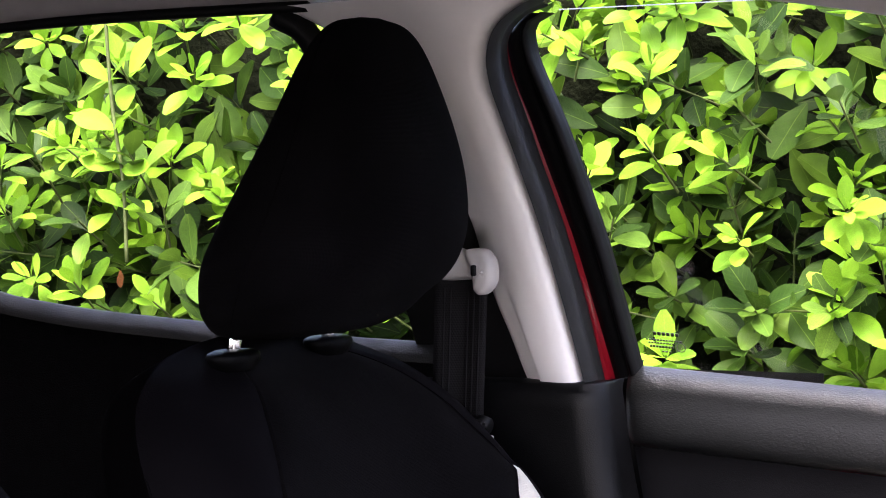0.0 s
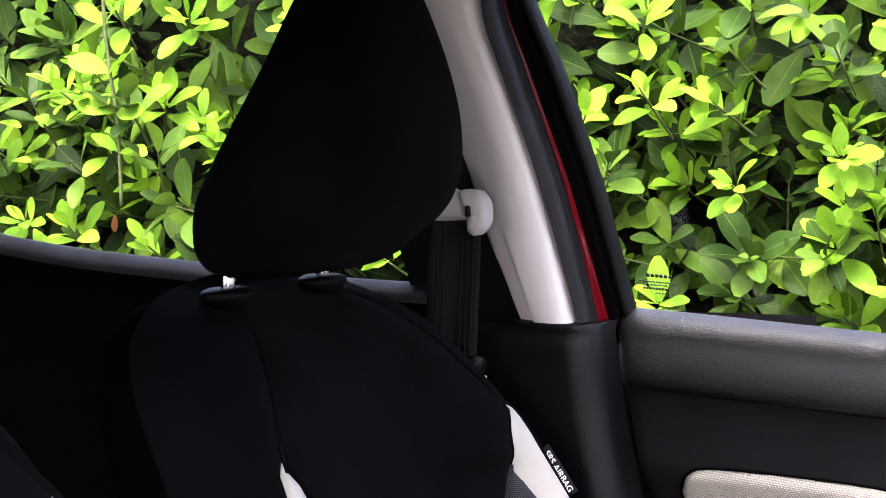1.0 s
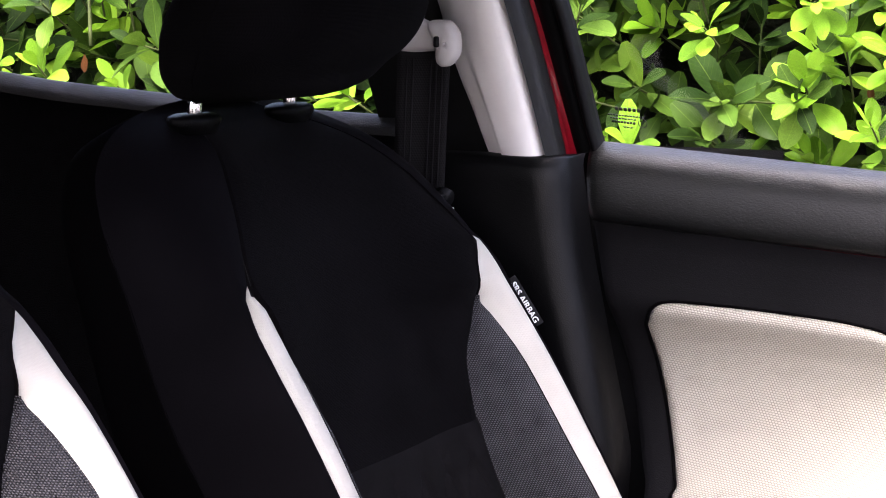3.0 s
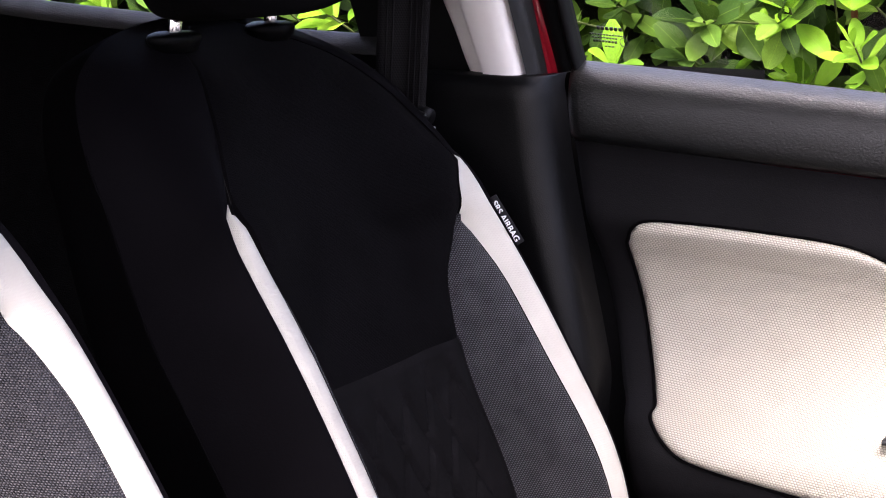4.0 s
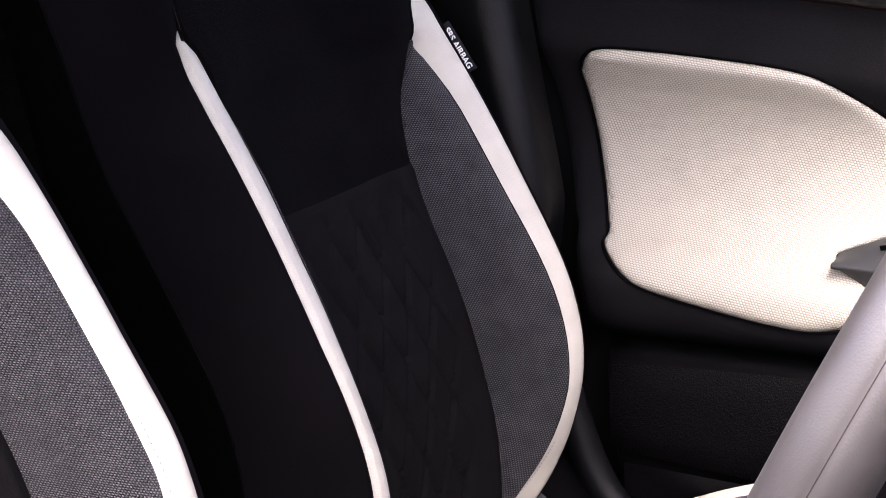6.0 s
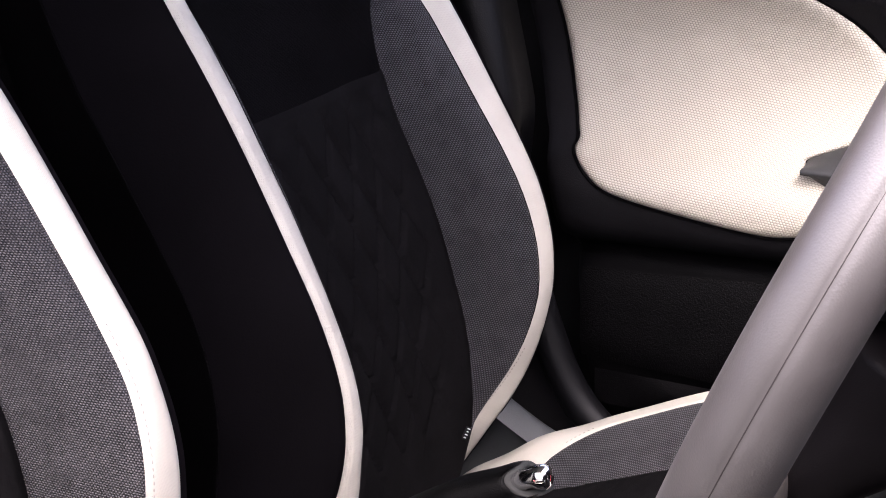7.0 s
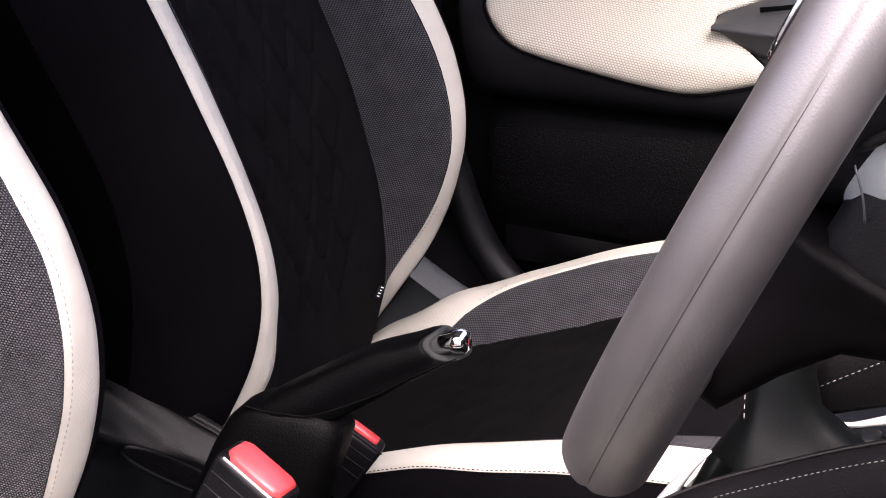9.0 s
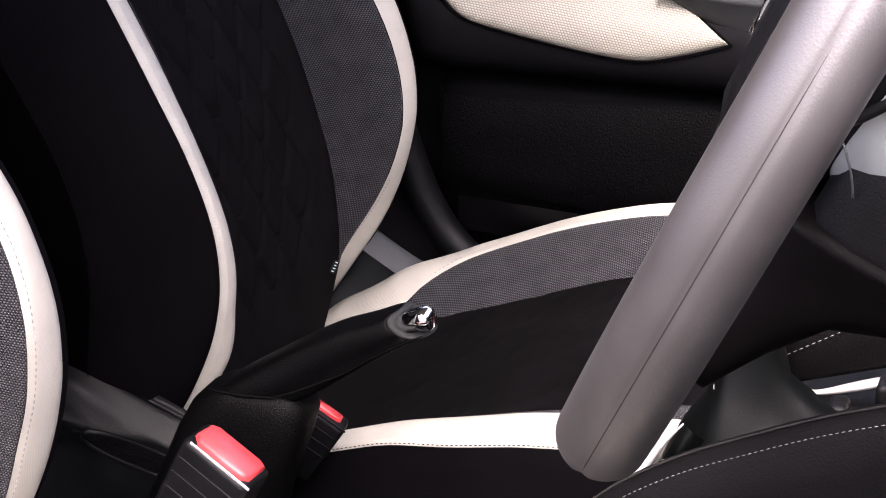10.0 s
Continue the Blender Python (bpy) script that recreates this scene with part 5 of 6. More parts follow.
rows = [[on_slot(k, t, z) for t in np.linspace(0, 2 * math.pi, 49)[:-1]] for k, z in ((1.20, -0.004), (1.14, 0.002), (1.07, 0.0045), (1.0, 0.003), (0.96, -0.002), (0.93, -0.03))]
part("slot_rim", sheet(rows, wrap=True), "console", console, "raised rim of the console slot")
# flat black sheet across the slot in place of its shaded depth
bm = sheet([[on_slot(k, t, 0.0018) for t in np.linspace(0, 2 * math.pi, 49)[:-1]] for k in (0.98, 0.5, 0.02)], wrap=True)
part("slot", bm, "carpet", console, "flat dark sheet for the shaded coin slot")
rows = []
for r, z in ((0.050, 0.318), (0.0495, 0.3265), (0.0475, 0.328), (0.046, 0.324), (0.043, 0.30), (0.041, 0.26), (0.001, 0.258)):
    rows.append([(-0.004 + r * math.cos(t), 0.023 + r * math.sin(t), z) for t in np.linspace(0, 2 * math.pi, 49)[:-1]])
part("cup_holder", sheet(rows, wrap=True), "console", console, "round black cup holder")

# front of the console: two stitched pads, silver trim, gear gaiter
def pad(name, y0, out, label):
    rows = []
    top_ = [(0.34, 0.444), (0.372, 0.484), (0.394, 0.505), (0.428, 0.5275), (0.466, 0.546), (0.50, 0.561), (0.533, 0.573), (0.60, 0.595)]
    for x in np.linspace(0.355, 0.64, 40):
        z = lerp(top_, x)
        row = []
        for k, (dy, dz_) in enumerate(((-0.016, -0.006), (-0.010, -0.001), (-0.004, 0.0005), (0.0, -0.0008), (0.004, -0.003), (0.010, -0.010), (0.014, -0.03), (0.015, -0.08), (0.012, -0.16), (0.008, -0.30))):
            row.append((x, y0 + out * dy, z + dz_))
        rows.append(row)
    ob = part(name, sheet(rows), "padleather", console, label)
    line = [(x, y0 + out * 0.0075, lerp(top_, x) - 0.0058) for x in np.linspace(0.37, 0.6, 60)]
    part("stitching", stitches(line, 0.0020, 0.0014, 0.00028), "thread", ob, "pale grey stitching")
    line = [(x, y0 - out * 0.002, lerp(top_, x) + 0.0006) for x in np.linspace(0.36, 0.62, 60)]
    part("seam", tube(line, 0.0008, 5, False), "dthread", ob)
    return ob


pad("knee_pad", -0.14, -1, "black leather knee pad with pale stitching")
rows = []
for x in np.linspace(0.4485, 0.60, 30):
    e = smooth(0.4485, 0.455, x)
    zt, zb = 0.522 + 0.62 * (x - 0.449), 0.487 + 0.33 * (x - 0.449)
    zm = (zt + zb) / 2
    rows.append([(x, y + 0.006 * (1 - e), zm + (z - zm) * (0.8 + 0.2 * e)) for y, z in ((0.075, zt + 0.006), (0.056, zt + 0.003), (0.048, zt), (0.0455, zt - 0.004), (0.045, zm), (0.0455, zb + 0.005), (0.048, zb + 0.001), (0.056, zb), (0.08, zb))])
far_pad = part("knee_pad", sheet(rows), "padleather", console, "black leather pad with pale stitching")
part("stitching", stitches([(x, 0.0445, 0.508 + 0.62 * (x - 0.449)) for x in np.linspace(0.4495, 0.58, 50)], 0.0024, 0.0018, 0.0003), "thread", far_pad, "pale grey stitching")
bm = tube(spline([(0.378, -0.102, 0.462), (0.388, -0.101, 0.478), (0.397, -0.100, 0.494), (0.404, -0.100, 0.506), (0.412, -0.100, 0.5175), (0.421, -0.100, 0.5275)], 5), [0.0085] * 10 + [0.008, 0.0078, 0.0075, 0.0072, 0.007, 0.0065, 0.006, 0.0055, 0.005, 0.0044, 0.0038, 0.0032, 0.0026, 0.002, 0.0014, 0.001], 10, True, 0.5)
part("silver_trim", bm, "silver", console, "satin silver console trim")
bm = tube(spline([(0.462, 0.046, 0.4880), (0.475, 0.044, 0.4890), (0.495, 0.043, 0.4960), (0.520, 0.043, 0.5045), (0.58, 0.043, 0.522)], 5), [0.0008, 0.0012, 0.0016, 0.002, 0.0024, 0.0028, 0.0032, 0.0036, 0.004, 0.0044, 0.0048] + [0.005] * 10, 10, True, 0.6)
part("silver_trim", bm, "silver", console, "satin silver console trim")
for at, size in (((0.4915, 0.0, 0.498), (0.012, 0.02, 0.016)), ((0.5165, 0.0, 0.512), (0.008, 0.02, 0.022))):
    part("switch", box(at, size, 0.0035), "rubber", console, "black rocker switch")
bm = sheet([[(x, y, z - 0.01 * abs(y) * 4) for y in np.linspace(-0.125, 0.11, 12)] for x, z in ((0.33, 0.33), (0.36, 0.40), (0.40, 0.455), (0.46, 0.480), (0.55, 0.49), (0.64, 0.52))])
part("gear_surround", bm, "plastic", console, "black gear lever surround")

rows = []
for u in np.linspace(0, 1, 14):
    a, b = Vector((0.399, -0.078, 0.480)).lerp(Vector((0.4165, -0.074, 0.5145)), u), Vector((0.417, -0.074, 0.482)).lerp(Vector((0.4275, -0.072, 0.505)), u)
    rows.append([a.lerp(b, v) + Vector((0, -0.006 * math.sin(math.pi * v) - 0.004 * math.sin(math.pi * u), 0.003 * math.sin(math.pi * v))) for v in np.linspace(0, 1, 12)])
flap = part("inner_pad", sheet(rows), "gaiter", console, "stitched black leather edge beside the gear lever")
for arc in (((0.400, -0.0885, 0.488), (0.404, -0.0890, 0.4925), (0.412, -0.0885, 0.4945), (0.418, -0.0870, 0.4925)), ((0.4035, -0.0890, 0.4945), (0.408, -0.0895, 0.4985), (0.415, -0.0885, 0.4985), (0.421, -0.0865, 0.4955))):
    part("stitching", stitches(spline(arc, 6), 0.0030, 0.0022, 0.00035), "thread", flap, "pale grey stitching")
lever = thing("gear_lever", (0.47, 0.0, 0.47), "black gear lever in a stitched leather gaiter", "gear lever")
rows = []
for z, rx, ry, xm, ym in ((0.445, 0.075, 0.060, 0.464, -0.016), (0.470, 0.062, 0.052, 0.460, -0.016), (0.488, 0.050, 0.044, 0.455, -0.015), (0.500, 0.041, 0.038, 0.452, -0.014), (0.510, 0.030, 0.031, 0.447, -0.013), (0.522, 0.021, 0.026, 0.4425, -0.012), (0.54, 0.0180, 0.022, 0.441, -0.01), (0.60, 0.016, 0.018, 0.441, -0.008)):
    row = []
    for t in np.linspace(0, 2 * math.pi, 57)[:-1]:
        fold = 1 + 0.10 * math.cos(4 * t + 0.8) * smooth(0.56, 0.48, z) if z < 0.56 else 1
        e = 0.75
        row.append((xm + rx * fold * abs(math.cos(t)) ** e * math.copysign(1, math.cos(t)), ym + ry * fold * abs(math.sin(t)) ** e * math.copysign(1, math.sin(t)), z + 0.006 * math.sin(3 * t + 5 * z)))
    rows.append(row)
gait = part("gaiter", sheet(rows, wrap=True), "gaiter", lever, "soft black leather gaiter")
line = spline([(0.424, -0.036, 0.541), (0.4255, -0.041, 0.526), (0.4262, -0.044, 0.518)], 6)
part("stitching", stitches(line, 0.0032, 0.0022, 0.00035), "thread", gait, "pale grey stitching")
rows = []
for z, r in ((0.59, 0.014), (0.595, 0.022), (0.615, 0.0255), (0.635, 0.024), (0.648, 0.017), (0.652, 0.002)):
    rows.append([(0.441 + r * math.cos(t), -0.006 + r * math.sin(t), z) for t in np.linspace(0, 2 * math.pi, 33)[:-1]])
part("knob", sheet(rows, wrap=True), "plastic", lever, "black gear knob")

# ---------------------------------------------------------------- steering wheel
HUB, TILT, RIM_R, RIM_T, FLAT = Vector((0.535, -0.395, 0.847)), radians(25.5), 0.178, 0.0155, 0.136
wheel = thing("steering_wheel", HUB, "grey-black leather flat-bottomed steering wheel", "steering wheel")
wheel_up, wheel_n, wheel_y = Vector((math.sin(TILT), 0, math.cos(TILT))), Vector((-math.cos(TILT), 0, math.sin(TILT))), Vector((0, 1, 0))


def on_wheel(a, b, c):
    """A place from metres across, up and towards the driver."""
    return HUB + wheel_y * a + wheel_up * b + wheel_n * c


def rim_point(t):
    a, b = RIM_R * math.cos(t), RIM_R * math.sin(t)
    k = smooth(-0.115, -0.17, b)
    return a * (1 + 0.05 * k * (1 - abs(math.cos(t)))), (b if b > -0.12 else -0.12 - (FLAT - 0.12) * (1 - math.exp(-(-0.12 - b) / (FLAT - 0.12) * 1.3)))


rows, ts = [], np.linspace(0, 2 * math.pi, 121)[:-1]
for t in ts:
    a, b = rim_point(t)
    a2, b2 = rim_point(t + 0.03)
    tx, ty = a2 - a, b2 - b
    ln = math.hypot(tx, ty)
    ox, oy = ty / ln, -tx / ln
    thick = RIM_T * (1 + 0.10 * math.exp(-((math.sin(t) - 0.45) / 0.15) ** 2) * abs(math.cos(t)))
    row = []
    for v in np.linspace(0, 2 * math.pi, 65)[:-1]:
        near_seam = math.exp(-((min(v, 2 * math.pi - v) / 0.10) ** 2))
        r = thick - 0.0009 * near_seam
        row.append(on_wheel(a + ox * r * 0.92 * math.cos(v), b + oy * r * 0.92 * math.cos(v), r * math.sin(v)))
    rows.append(row)
rows.append(rows[0])
rim = part("rim", sheet(rows, wrap=True), "rim", wheel, "worn grey leather wheel rim")
line = []
for t in np.linspace(-math.pi, math.pi, 120):
    a, b = rim_point(t)
    a2, b2 = rim_point(t + 0.03)
    ln = math.hypot(a2 - a, b2 - b)
    line.append(on_wheel(a + (b2 - b) / ln * (RIM_T - 0.0010) * 0.92, b - (a2 - a) / ln * (RIM_T - 0.0010) * 0.92, 0.0))
part("rim_seam", tube(line, 0.0003, 5, False), "rimseam", rim)
# padded hub and three spokes
rows = []
for c, r in ((-0.03, 0.060), (-0.02, 0.075), (0.0, 0.084), (0.012, 0.083), (0.020, 0.077), (0.0245, 0.062), (0.0260, 0.03), (0.0262, 0.001)):
    rows.append([on_wheel(r * 0.70 * math.cos(t), r * 0.80 * math.sin(t) + 0.002, c) for t in np.linspace(0, 2 * math.pi, 49)[:-1]])
hub = part("airbag_cover", sheet(rows, wrap=True), "plastic", wheel, "black padded hub cover")
part("emblem_ring", tube([on_wheel(0.024 * math.cos(t), 0.024 * math.sin(t), 0.0262) for t in np.linspace(0, 2 * math.pi, 40)], 0.0015, 8, False), "chrome", hub, "chromed ring on the hub")
part("accent", tube([on_wheel(-0.012 + 0.05 * u, -0.018 - 0.020 * u, 0.0258 - 0.001 * u) for u in np.linspace(0, 1, 8)], 0.0016, 8), "chrome", hub, "chromed accent on the hub")
for sgn in (1, -1):
    rows = []
    for u in np.linspace(0, 1, 12):
        a = sgn * (0.055 + 0.115 * u)
        h = 0.030 - 0.010 * math.sin(math.pi * u) + 0.006 * u
        rows.append([on_wheel(a, 0.012 + h * math.cos(v), 0.010 * math.sin(v) + 0.006 * (1 - u)) for v in np.linspace(0, 2 * math.pi, 17)[:-1]])
    spoke = part("spoke", sheet(rows, wrap=True), "plastic", wheel, "black spoke with buttons")
    part("silver_inlay", tube([on_wheel(sgn * (0.072 + 0.075 * u), -0.012 - 0.004 * u, 0.013) for u in np.linspace(0, 1, 8)], 0.0035, 8), "silver", spoke, "satin silver spoke inlay")
    for i in range(3):
        part("button", box(on_wheel(sgn * (0.085 + 0.024 * i), 0.016, 0.014), (0.006, 0.017, 0.015), 0.002, Euler((0, TILT, 0)).to_matrix().to_4x4()), "rubber", spoke, "black push button")
rows = []
for u in np.linspace(0, 1, 12):
    b = -0.055 - (FLAT - 0.055) * u
    rows.append([on_wheel((0.034 - 0.006 * math.sin(math.pi * u)) * math.cos(v), b, 0.012 * math.sin(v) + 0.010 * (1 - u)) for v in np.linspace(0, 2 * math.pi, 17)[:-1]])
part("lower_spoke", sheet(rows, wrap=True), "plastic", wheel, "black lower spoke")
rows = []
for c, hx, up_, dn in ((-0.008, 0.030, 0.03, 0.146), (-0.014, 0.040, 0.04, 0.153), (-0.023, 0.044, 0.05, 0.153), (-0.036, 0.046, 0.05, 0.126), (-0.050, 0.046, 0.05, 0.104), (-0.072, 0.044, 0.05, 0.093), (-0.10, 0.030, 0.04, 0.085), (-0.102, 0.004, 0.01, 0.03)):
    rows.append([on_wheel(hx * abs(math.cos(t)) ** 0.7 * math.copysign(1, math.cos(t)) * (1 if math.sin(t) > 0 else 0.85), -0.066 + (up_ * 0.2 if math.sin(t) > 0 else dn - 0.066) * abs(math.sin(t)) ** 0.8 * math.copysign(1, math.sin(t)), c) for t in np.linspace(0, 2 * math.pi, 45)[:-1]])
part("back_cover", sheet(rows, wrap=True), "shroud", wheel, "black moulded back of the wheel hub")

# column shroud and stalks
column = thing("steering_column", (0.60, -0.395, 0.78), "black plastic steering column shroud with stalks", "steering column")
col_m = Matrix((wheel_y, wheel_up, wheel_n)).transposed().to_4x4()
col_m.translation = HUB
rows = []
for c, hx, up_, dn in ((-0.022, 0.036, 0.035, 0.080), (-0.026, 0.044, 0.05, 0.092), (-0.04, 0.048, 0.056, 0.096), (-0.08, 0.050, 0.060, 0.082), (-0.16, 0.052, 0.062, 0.066), (-0.24, 0.052, 0.06, 0.05)):
    row = []
    for t in np.linspace(0, 2 * math.pi, 45)[:-1]:
        cc, ss = math.cos(t), math.sin(t)
        row.append(col_m @ Vector((hx * abs(cc) ** 0.6 * math.copysign(1, cc), (up_ if ss > 0 else dn) * abs(ss) ** 0.7 * math.copysign(1, ss), c)))
    rows.append(row)
part("shroud", sheet(rows, wrap=True), "plastic", column, "black lower column shroud")
rows = []
for c, hx, up_, dn in ((-0.015, 0.036, 0.06, 0.030), (-0.0165, 0.045, 0.064, 0.044), (-0.022, 0.049, 0.066, 0.050), (-0.045, 0.051, 0.066, 0.052), (-0.11, 0.052, 0.066, 0.052)):
    row = []
    for t in np.linspace(0, 2 * math.pi, 45)[:-1]:
        cc, ss = math.cos(t), math.sin(t)
        row.append(col_m @ Vector((hx * abs(cc) ** 0.6 * math.copysign(1, cc), (up_ if ss > 0 else dn) * abs(ss) ** 0.7 * math.copysign(1, ss), c)))
    rows.append(row)
collar = part("column_collar", sheet(rows, wrap=True), "columngrey", column, "dark grey collar of the column")
part("collar_gap", tube([(0.540, -0.4425, 0.8205), (0.547, -0.4475, 0.8255), (0.560, -0.4480, 0.834), (0.60, -0.448, 0.86)], 0.0020, 8), "rubber", collar, "dark gap between the shells")
part("collar_seam", tube(spline([(0.5405, -0.4430, 0.815), (0.5425, -0.4450, 0.811), (0.5445, -0.4440, 0.803), (0.545, -0.4400, 0.794)], 5), 0.0005, 6), "greyplastic", collar, "pale edge of the shell")
for sgn in (1, -1):
    stalk = [col_m @ Vector(p) for p in ((sgn * 0.05, 0.02, -0.05), (sgn * 0.10, 0.03, -0.048), (sgn * 0.15, 0.04, -0.045), (sgn * 0.185, 0.045, -0.043))]
    part("stalk", tube(stalk, [0.006, 0.006, 0.0075, 0.008], 12), "rubber", column, "black control stalk")

# ---------------------------------------------------------------- laurel hedge
hedge = thing("hedge", (-1.0, 2.3, -0.22), "dense green laurel hedge with bright young leaves", "hedge")
rng = random.Random(7)


def leaf_mesh(length, width, curl, fold, wave=0.0):
    """Points, faces and UVs of one leaf along +x, its face up +z."""
    n = 8
    pts, faces, uvs = [], [], []
    for i in range(n):
        u = i / (n - 1)
        w = width * 0.5 * min(1.0, (math.sin(math.pi * min(0.03 + 0.97 * u, 0.975) ** 1.45) ** 0.60))
        x = length * u
        z = -curl * length * u * u
        for v in (-1.0, -0.52, 0.0, 0.52, 1.0):
            pts.append(Vector((x, v * w, z + fold * abs(v) * w + wave * math.sin(7 * u + 2 * v) * w)))
            uvs.append((0.5 + 0.5 * v * (w / (width * 0.5) * 0.9 + 0.1), u))
    for i in range(n - 1):
        for j in range(4):
            a = i * 5 + j
            faces.append((a, a + 1, a + 6, a + 5))
    return pts, faces, uvs


LEAVES = [leaf_mesh(1.0, wd, cu, fo, wa) for wd, cu, fo, wa in ((0.50, 0.10, 0.18, 0.04), (0.47, 0.22, 0.30, 0.06), (0.56, 0.05, 0.12, 0.07), (0.50, 0.30, 0.22, 0.03), (0.58, 0.14, 0.36, 0.05), (0.46, -0.08, 0.20, 0.06))]


def aim(way, face, roll):
    """A turn whose x runs along way, with z near face."""
    x = Vector(way).normalized()
    z = Vector(face) - x * Vector(face).dot(x)
    z = z.normalized() if z.length > 1e-4 else x.orthogonal().normalized()
    y = z.cross(x)
    return Matrix((x, y, z)).transposed().to_4x4() @ Matrix.Rotation(roll, 4, "X")


places = []          # (kind, matrix, shape)


def put_leaf(kind, at, way, face, size, roll):
    m = Matrix.Translation(at) @ aim(way, face, roll) @ Matrix.Scale(size, 4)
    places.append((kind, m, rng.randrange(len(LEAVES))))


twigs = []


def shoot(at, way, count, size, kind, spread=1.0):
    """A leafy shoot: leaves spiral round its end."""
    way = Vector(way).normalized()
    base = Vector(at)
    side = way.orthogonal().normalized()
    turn = rng.uniform(0, 6.28)
    reach = 0.062 * rng.uniform(0.8, 1.3)
    twigs.append([base - way * reach * 1.7, base - way * reach * 0.5, base + way * 0.012])
    for k in range(count):
        u = k / max(count - 1, 1)
        a = turn + k * 2.4
        out = (Matrix.Rotation(a, 3, way) @ side)
        tilt = (1.28 - 0.95 * u) * spread + rng.uniform(-0.15, 0.15)
        d = (way * math.cos(tilt) + out * math.sin(tilt)).normalized()
        face = way * 0.9 + Vector((0, 0, 0.75)) - d * 0.2 + Vector((rng.uniform(-0.3, 0.3), rng.uniform(-0.4, 0.1), 0))
        put_leaf(kind, base - way * reach * (1 - u) * 0.8 + d * 0.008, d, face, size * rng.uniform(0.75, 1.15) * (1.0 - 0.28 * u), rng.uniform(-0.25, 0.25))


def region(x0, x1, z0, z1, step, y0, depth, young, size):
    nx, nz = int((x1 - x0) / step), int((z1 - z0) / step)
    for i in range(nx):
        for j in range(nz):
            x = x0 + (i + 0.5 + rng.uniform(-0.5, 0.5)) * step
            z = z0 + (j + 0.5 + rng.uniform(-0.5, 0.5)) * step
            lump = noise.noise(Vector((x * 2.6, z * 2.6, 3.1)))
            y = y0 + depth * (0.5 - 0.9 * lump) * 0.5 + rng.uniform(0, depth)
            # deeper shoots more often get the old, shade-darkened leaves
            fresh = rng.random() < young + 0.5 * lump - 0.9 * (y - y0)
            way = (rng.uniform(-0.7, 0.7), -1.0 + rng.uniform(-0.2, 0.5), rng.uniform(0.1, 1.1))
            shoot((x, y, z), way, rng.randint(7, 11) if fresh else rng.randint(5, 8), size * (rng.uniform(0.8, 1.05) if fresh else rng.uniform(0.9, 1.3)), "young" if fresh else "old")


region(-2.5, 0.35, 0.45, 1.55, 0.105, 2.12, 0.17, 0.66, 0.077)
region(-1.95, -1.35, 0.82, 1.25, 0.115, 2.06, 0.08, 1.0, 0.074)
region(-0.85, 0.25, 0.72, 1.38, 0.155, 2.06, 0.08, 0.72, 0.072)
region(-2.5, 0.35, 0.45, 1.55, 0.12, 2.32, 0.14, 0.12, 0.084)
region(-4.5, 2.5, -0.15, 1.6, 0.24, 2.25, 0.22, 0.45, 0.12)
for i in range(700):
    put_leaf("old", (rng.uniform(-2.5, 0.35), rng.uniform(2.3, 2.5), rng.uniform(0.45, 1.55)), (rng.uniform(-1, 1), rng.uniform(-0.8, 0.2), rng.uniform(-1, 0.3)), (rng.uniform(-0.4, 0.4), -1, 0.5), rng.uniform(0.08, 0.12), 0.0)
for i in range(7):
    put_leaf("dead", (rng.uniform(-2.2, 0.1), rng.uniform(2.16, 2.32), rng.uniform(0.6, 1.4)), (rng.uniform(-0.5, 0.5), -0.5, -1), (0, -1, 0.3), rng.uniform(0.026, 0.042), 0.3)

# a tall pale stem that stands out before the rest
stem = spline([(-1.62, 2.10, 0.90), (-1.625, 2.10, 1.05), (-1.64, 2.09, 1.2), (-1.65, 2.085, 1.42)], 6)
part("stem", tube(stem, 0.0034, 8), "twig", hedge, "straight pale green stem")
for k, p in enumerate(stem[4::3]):
    for s in (-1, 1):
        put_leaf("young", p, (s * rng.uniform(0.5, 1), -0.35, rng.uniform(-0.1, 0.8)), (0, -0.7, 0.8), rng.uniform(0.06, 0.09), rng.uniform(-0.3, 0.3))


def joined(name, chosen, material, label):
    pts, faces, uvs = [], [], []
    for _, m, shape in chosen:
        p, f, u = LEAVES[shape]
        base = len(pts)
        pts += [(m @ q) - hedge.location for q in p]
        faces += [tuple(base + i for i in q) for q in f]
        uvs += [u[i] for q in f for i in q]
    me = bpy.data.meshes.new(name)
    me.from_pydata([tuple(p) for p in pts], [], faces)
    layer = me.uv_layers.new(name="UVMap")
    layer.data.foreach_set("uv", np.array(uvs, dtype=np.float32).ravel())
    me.polygons.foreach_set("use_smooth", [True] * len(me.polygons))
    me.materials.append(M[material])
    ob = new(name, me)
    ob.parent = hedge
    return tagged(ob, label, kind="stuff")


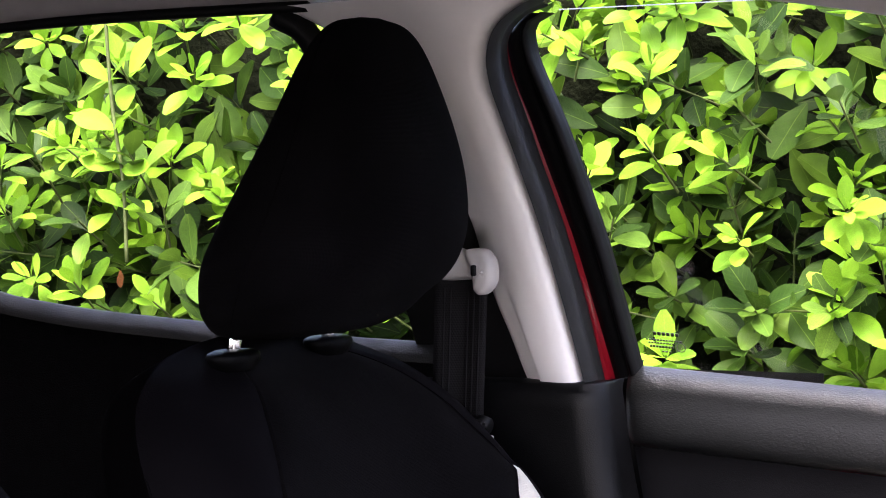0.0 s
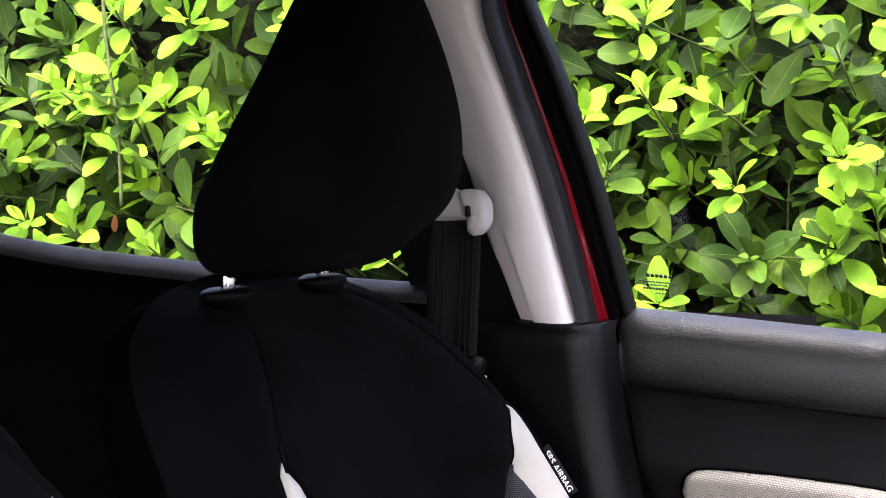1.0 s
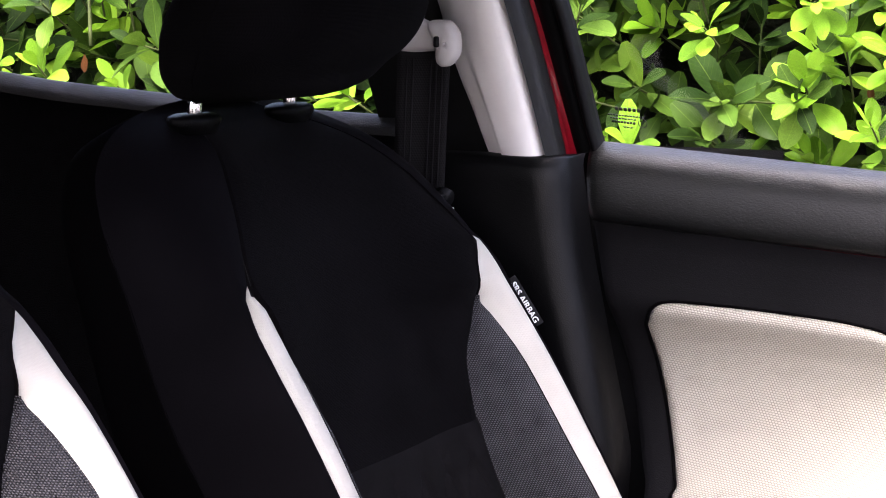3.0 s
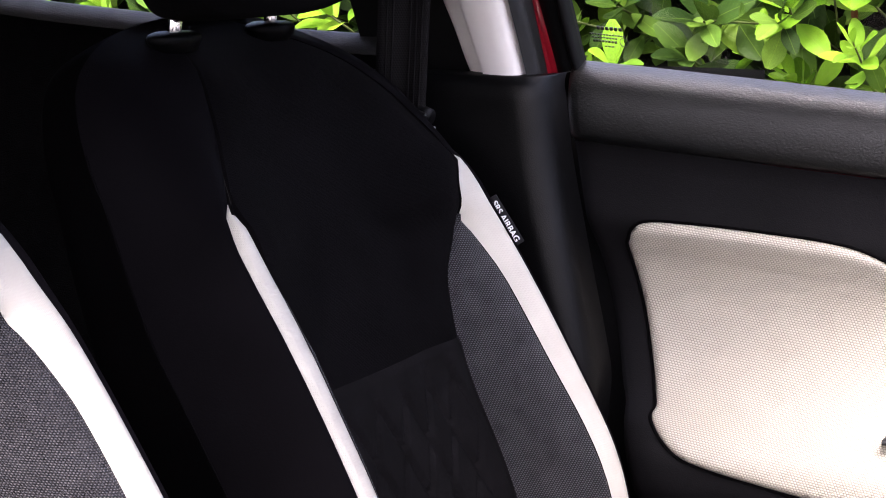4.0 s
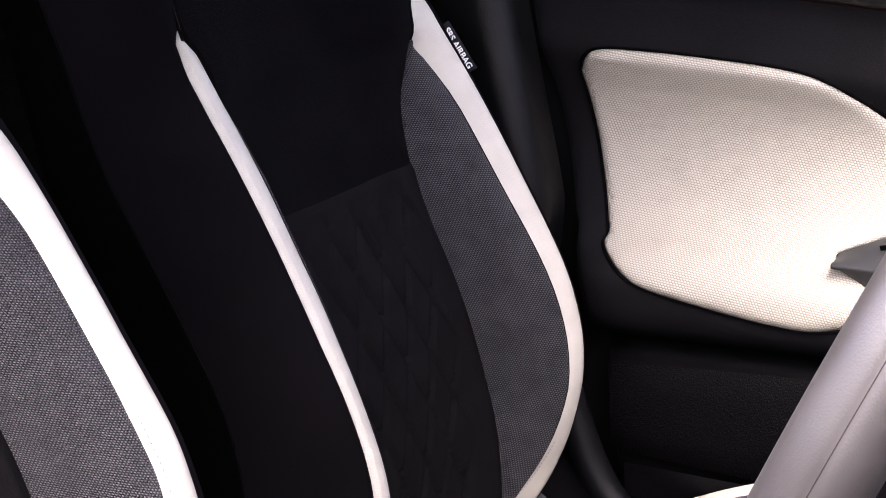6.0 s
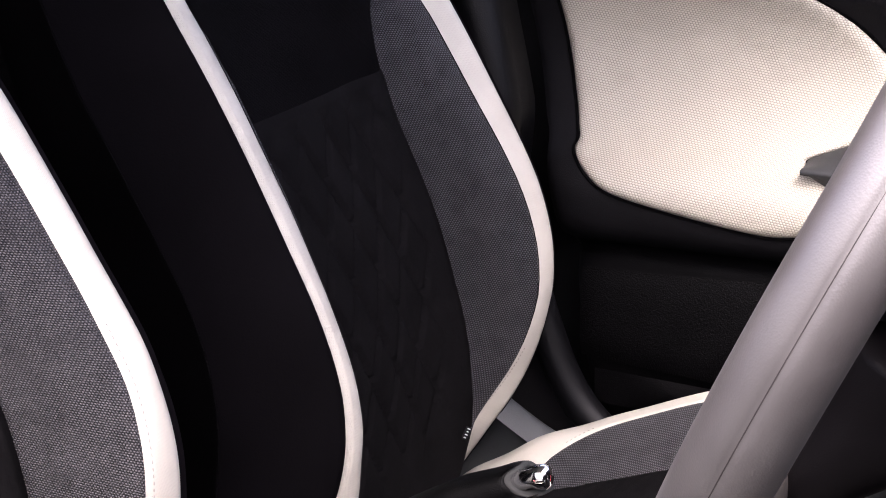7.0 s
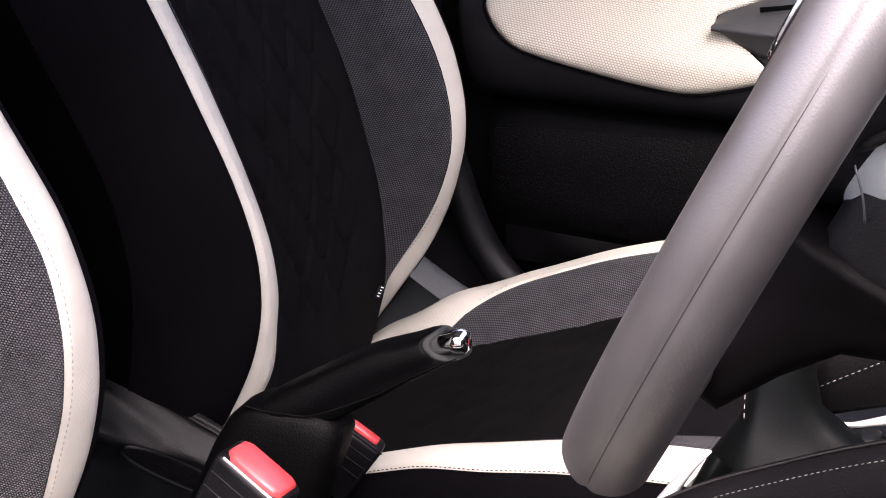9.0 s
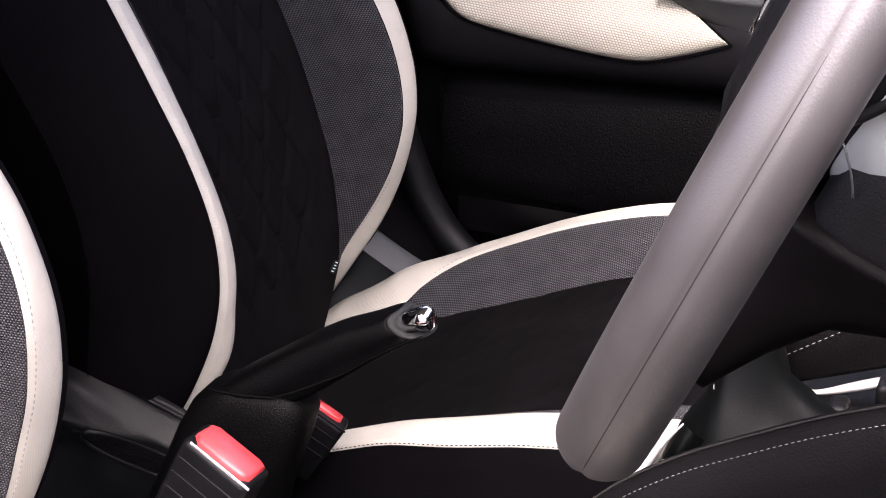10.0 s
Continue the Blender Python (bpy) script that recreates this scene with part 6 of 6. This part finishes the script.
near = [p for p in places if p[0] != "dead" and -1.95 < p[1].translation.x < -0.15 and 0.68 < p[1].translation.z < 1.42]
near.sort(key=lambda p: p[1].translation.y)
near = near[:300]
picked = {id(p) for p in near}
rest = [p for p in places if id(p) not in picked]
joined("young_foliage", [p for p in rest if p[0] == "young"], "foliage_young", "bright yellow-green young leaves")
joined("old_foliage", [p for p in rest if p[0] == "old"], "foliage_old", "dark green older leaves, deepened for shade inside the hedge")
joined("withered_leaves", [p for p in rest if p[0] == "dead"], "dead", "withered orange-brown leaves")
shapes = {}
for kind in ("young", "old"):
    for s, (p, f, u) in enumerate(LEAVES):
        me = bpy.data.meshes.new("leaf")
        me.from_pydata([tuple(q) for q in p], [], f)
        layer = me.uv_layers.new(name="UVMap")
        layer.data.foreach_set("uv", np.array([u[i] for q in f for i in q], dtype=np.float32).ravel())
        me.polygons.foreach_set("use_smooth", [True] * len(me.polygons))
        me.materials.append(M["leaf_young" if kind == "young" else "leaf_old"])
        shapes[kind, s] = me
back = Matrix.Translation(-hedge.location)
for kind, m, s in near:
    ob = new("leaf", shapes[kind, s])
    ob.parent = hedge
    ob.matrix_basis = back @ m

# twigs, and a near-black sheet for the shade behind the leaves
bm = bmesh.new()
for pts in twigs:
    way = (pts[-1] - pts[0]).normalized()
    s = way.orthogonal().normalized()
    u = way.cross(s)
    rings = [[bm.verts.new(p - hedge.location + (s * math.cos(k * 1.5708) + u * math.sin(k * 1.5708)) * r) for k in range(4)] for p, r in zip(pts, (0.0024, 0.0021, 0.0014))]
    for a, b in zip(rings, rings[1:]):
        for k in range(4):
            bm.faces.new((a[k], a[(k + 1) % 4], b[(k + 1) % 4], b[k]))
ob = new("twigs", finish("twigs", bm, "twig"))
ob.parent = hedge
tagged(ob, "thin green and brown twigs", kind="stuff")
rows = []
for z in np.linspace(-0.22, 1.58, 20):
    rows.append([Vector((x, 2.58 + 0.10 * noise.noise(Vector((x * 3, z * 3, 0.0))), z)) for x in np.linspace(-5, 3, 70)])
part("inner_wood", sheet(rows), "core", hedge, "dark sheet for the shade inside the hedge")
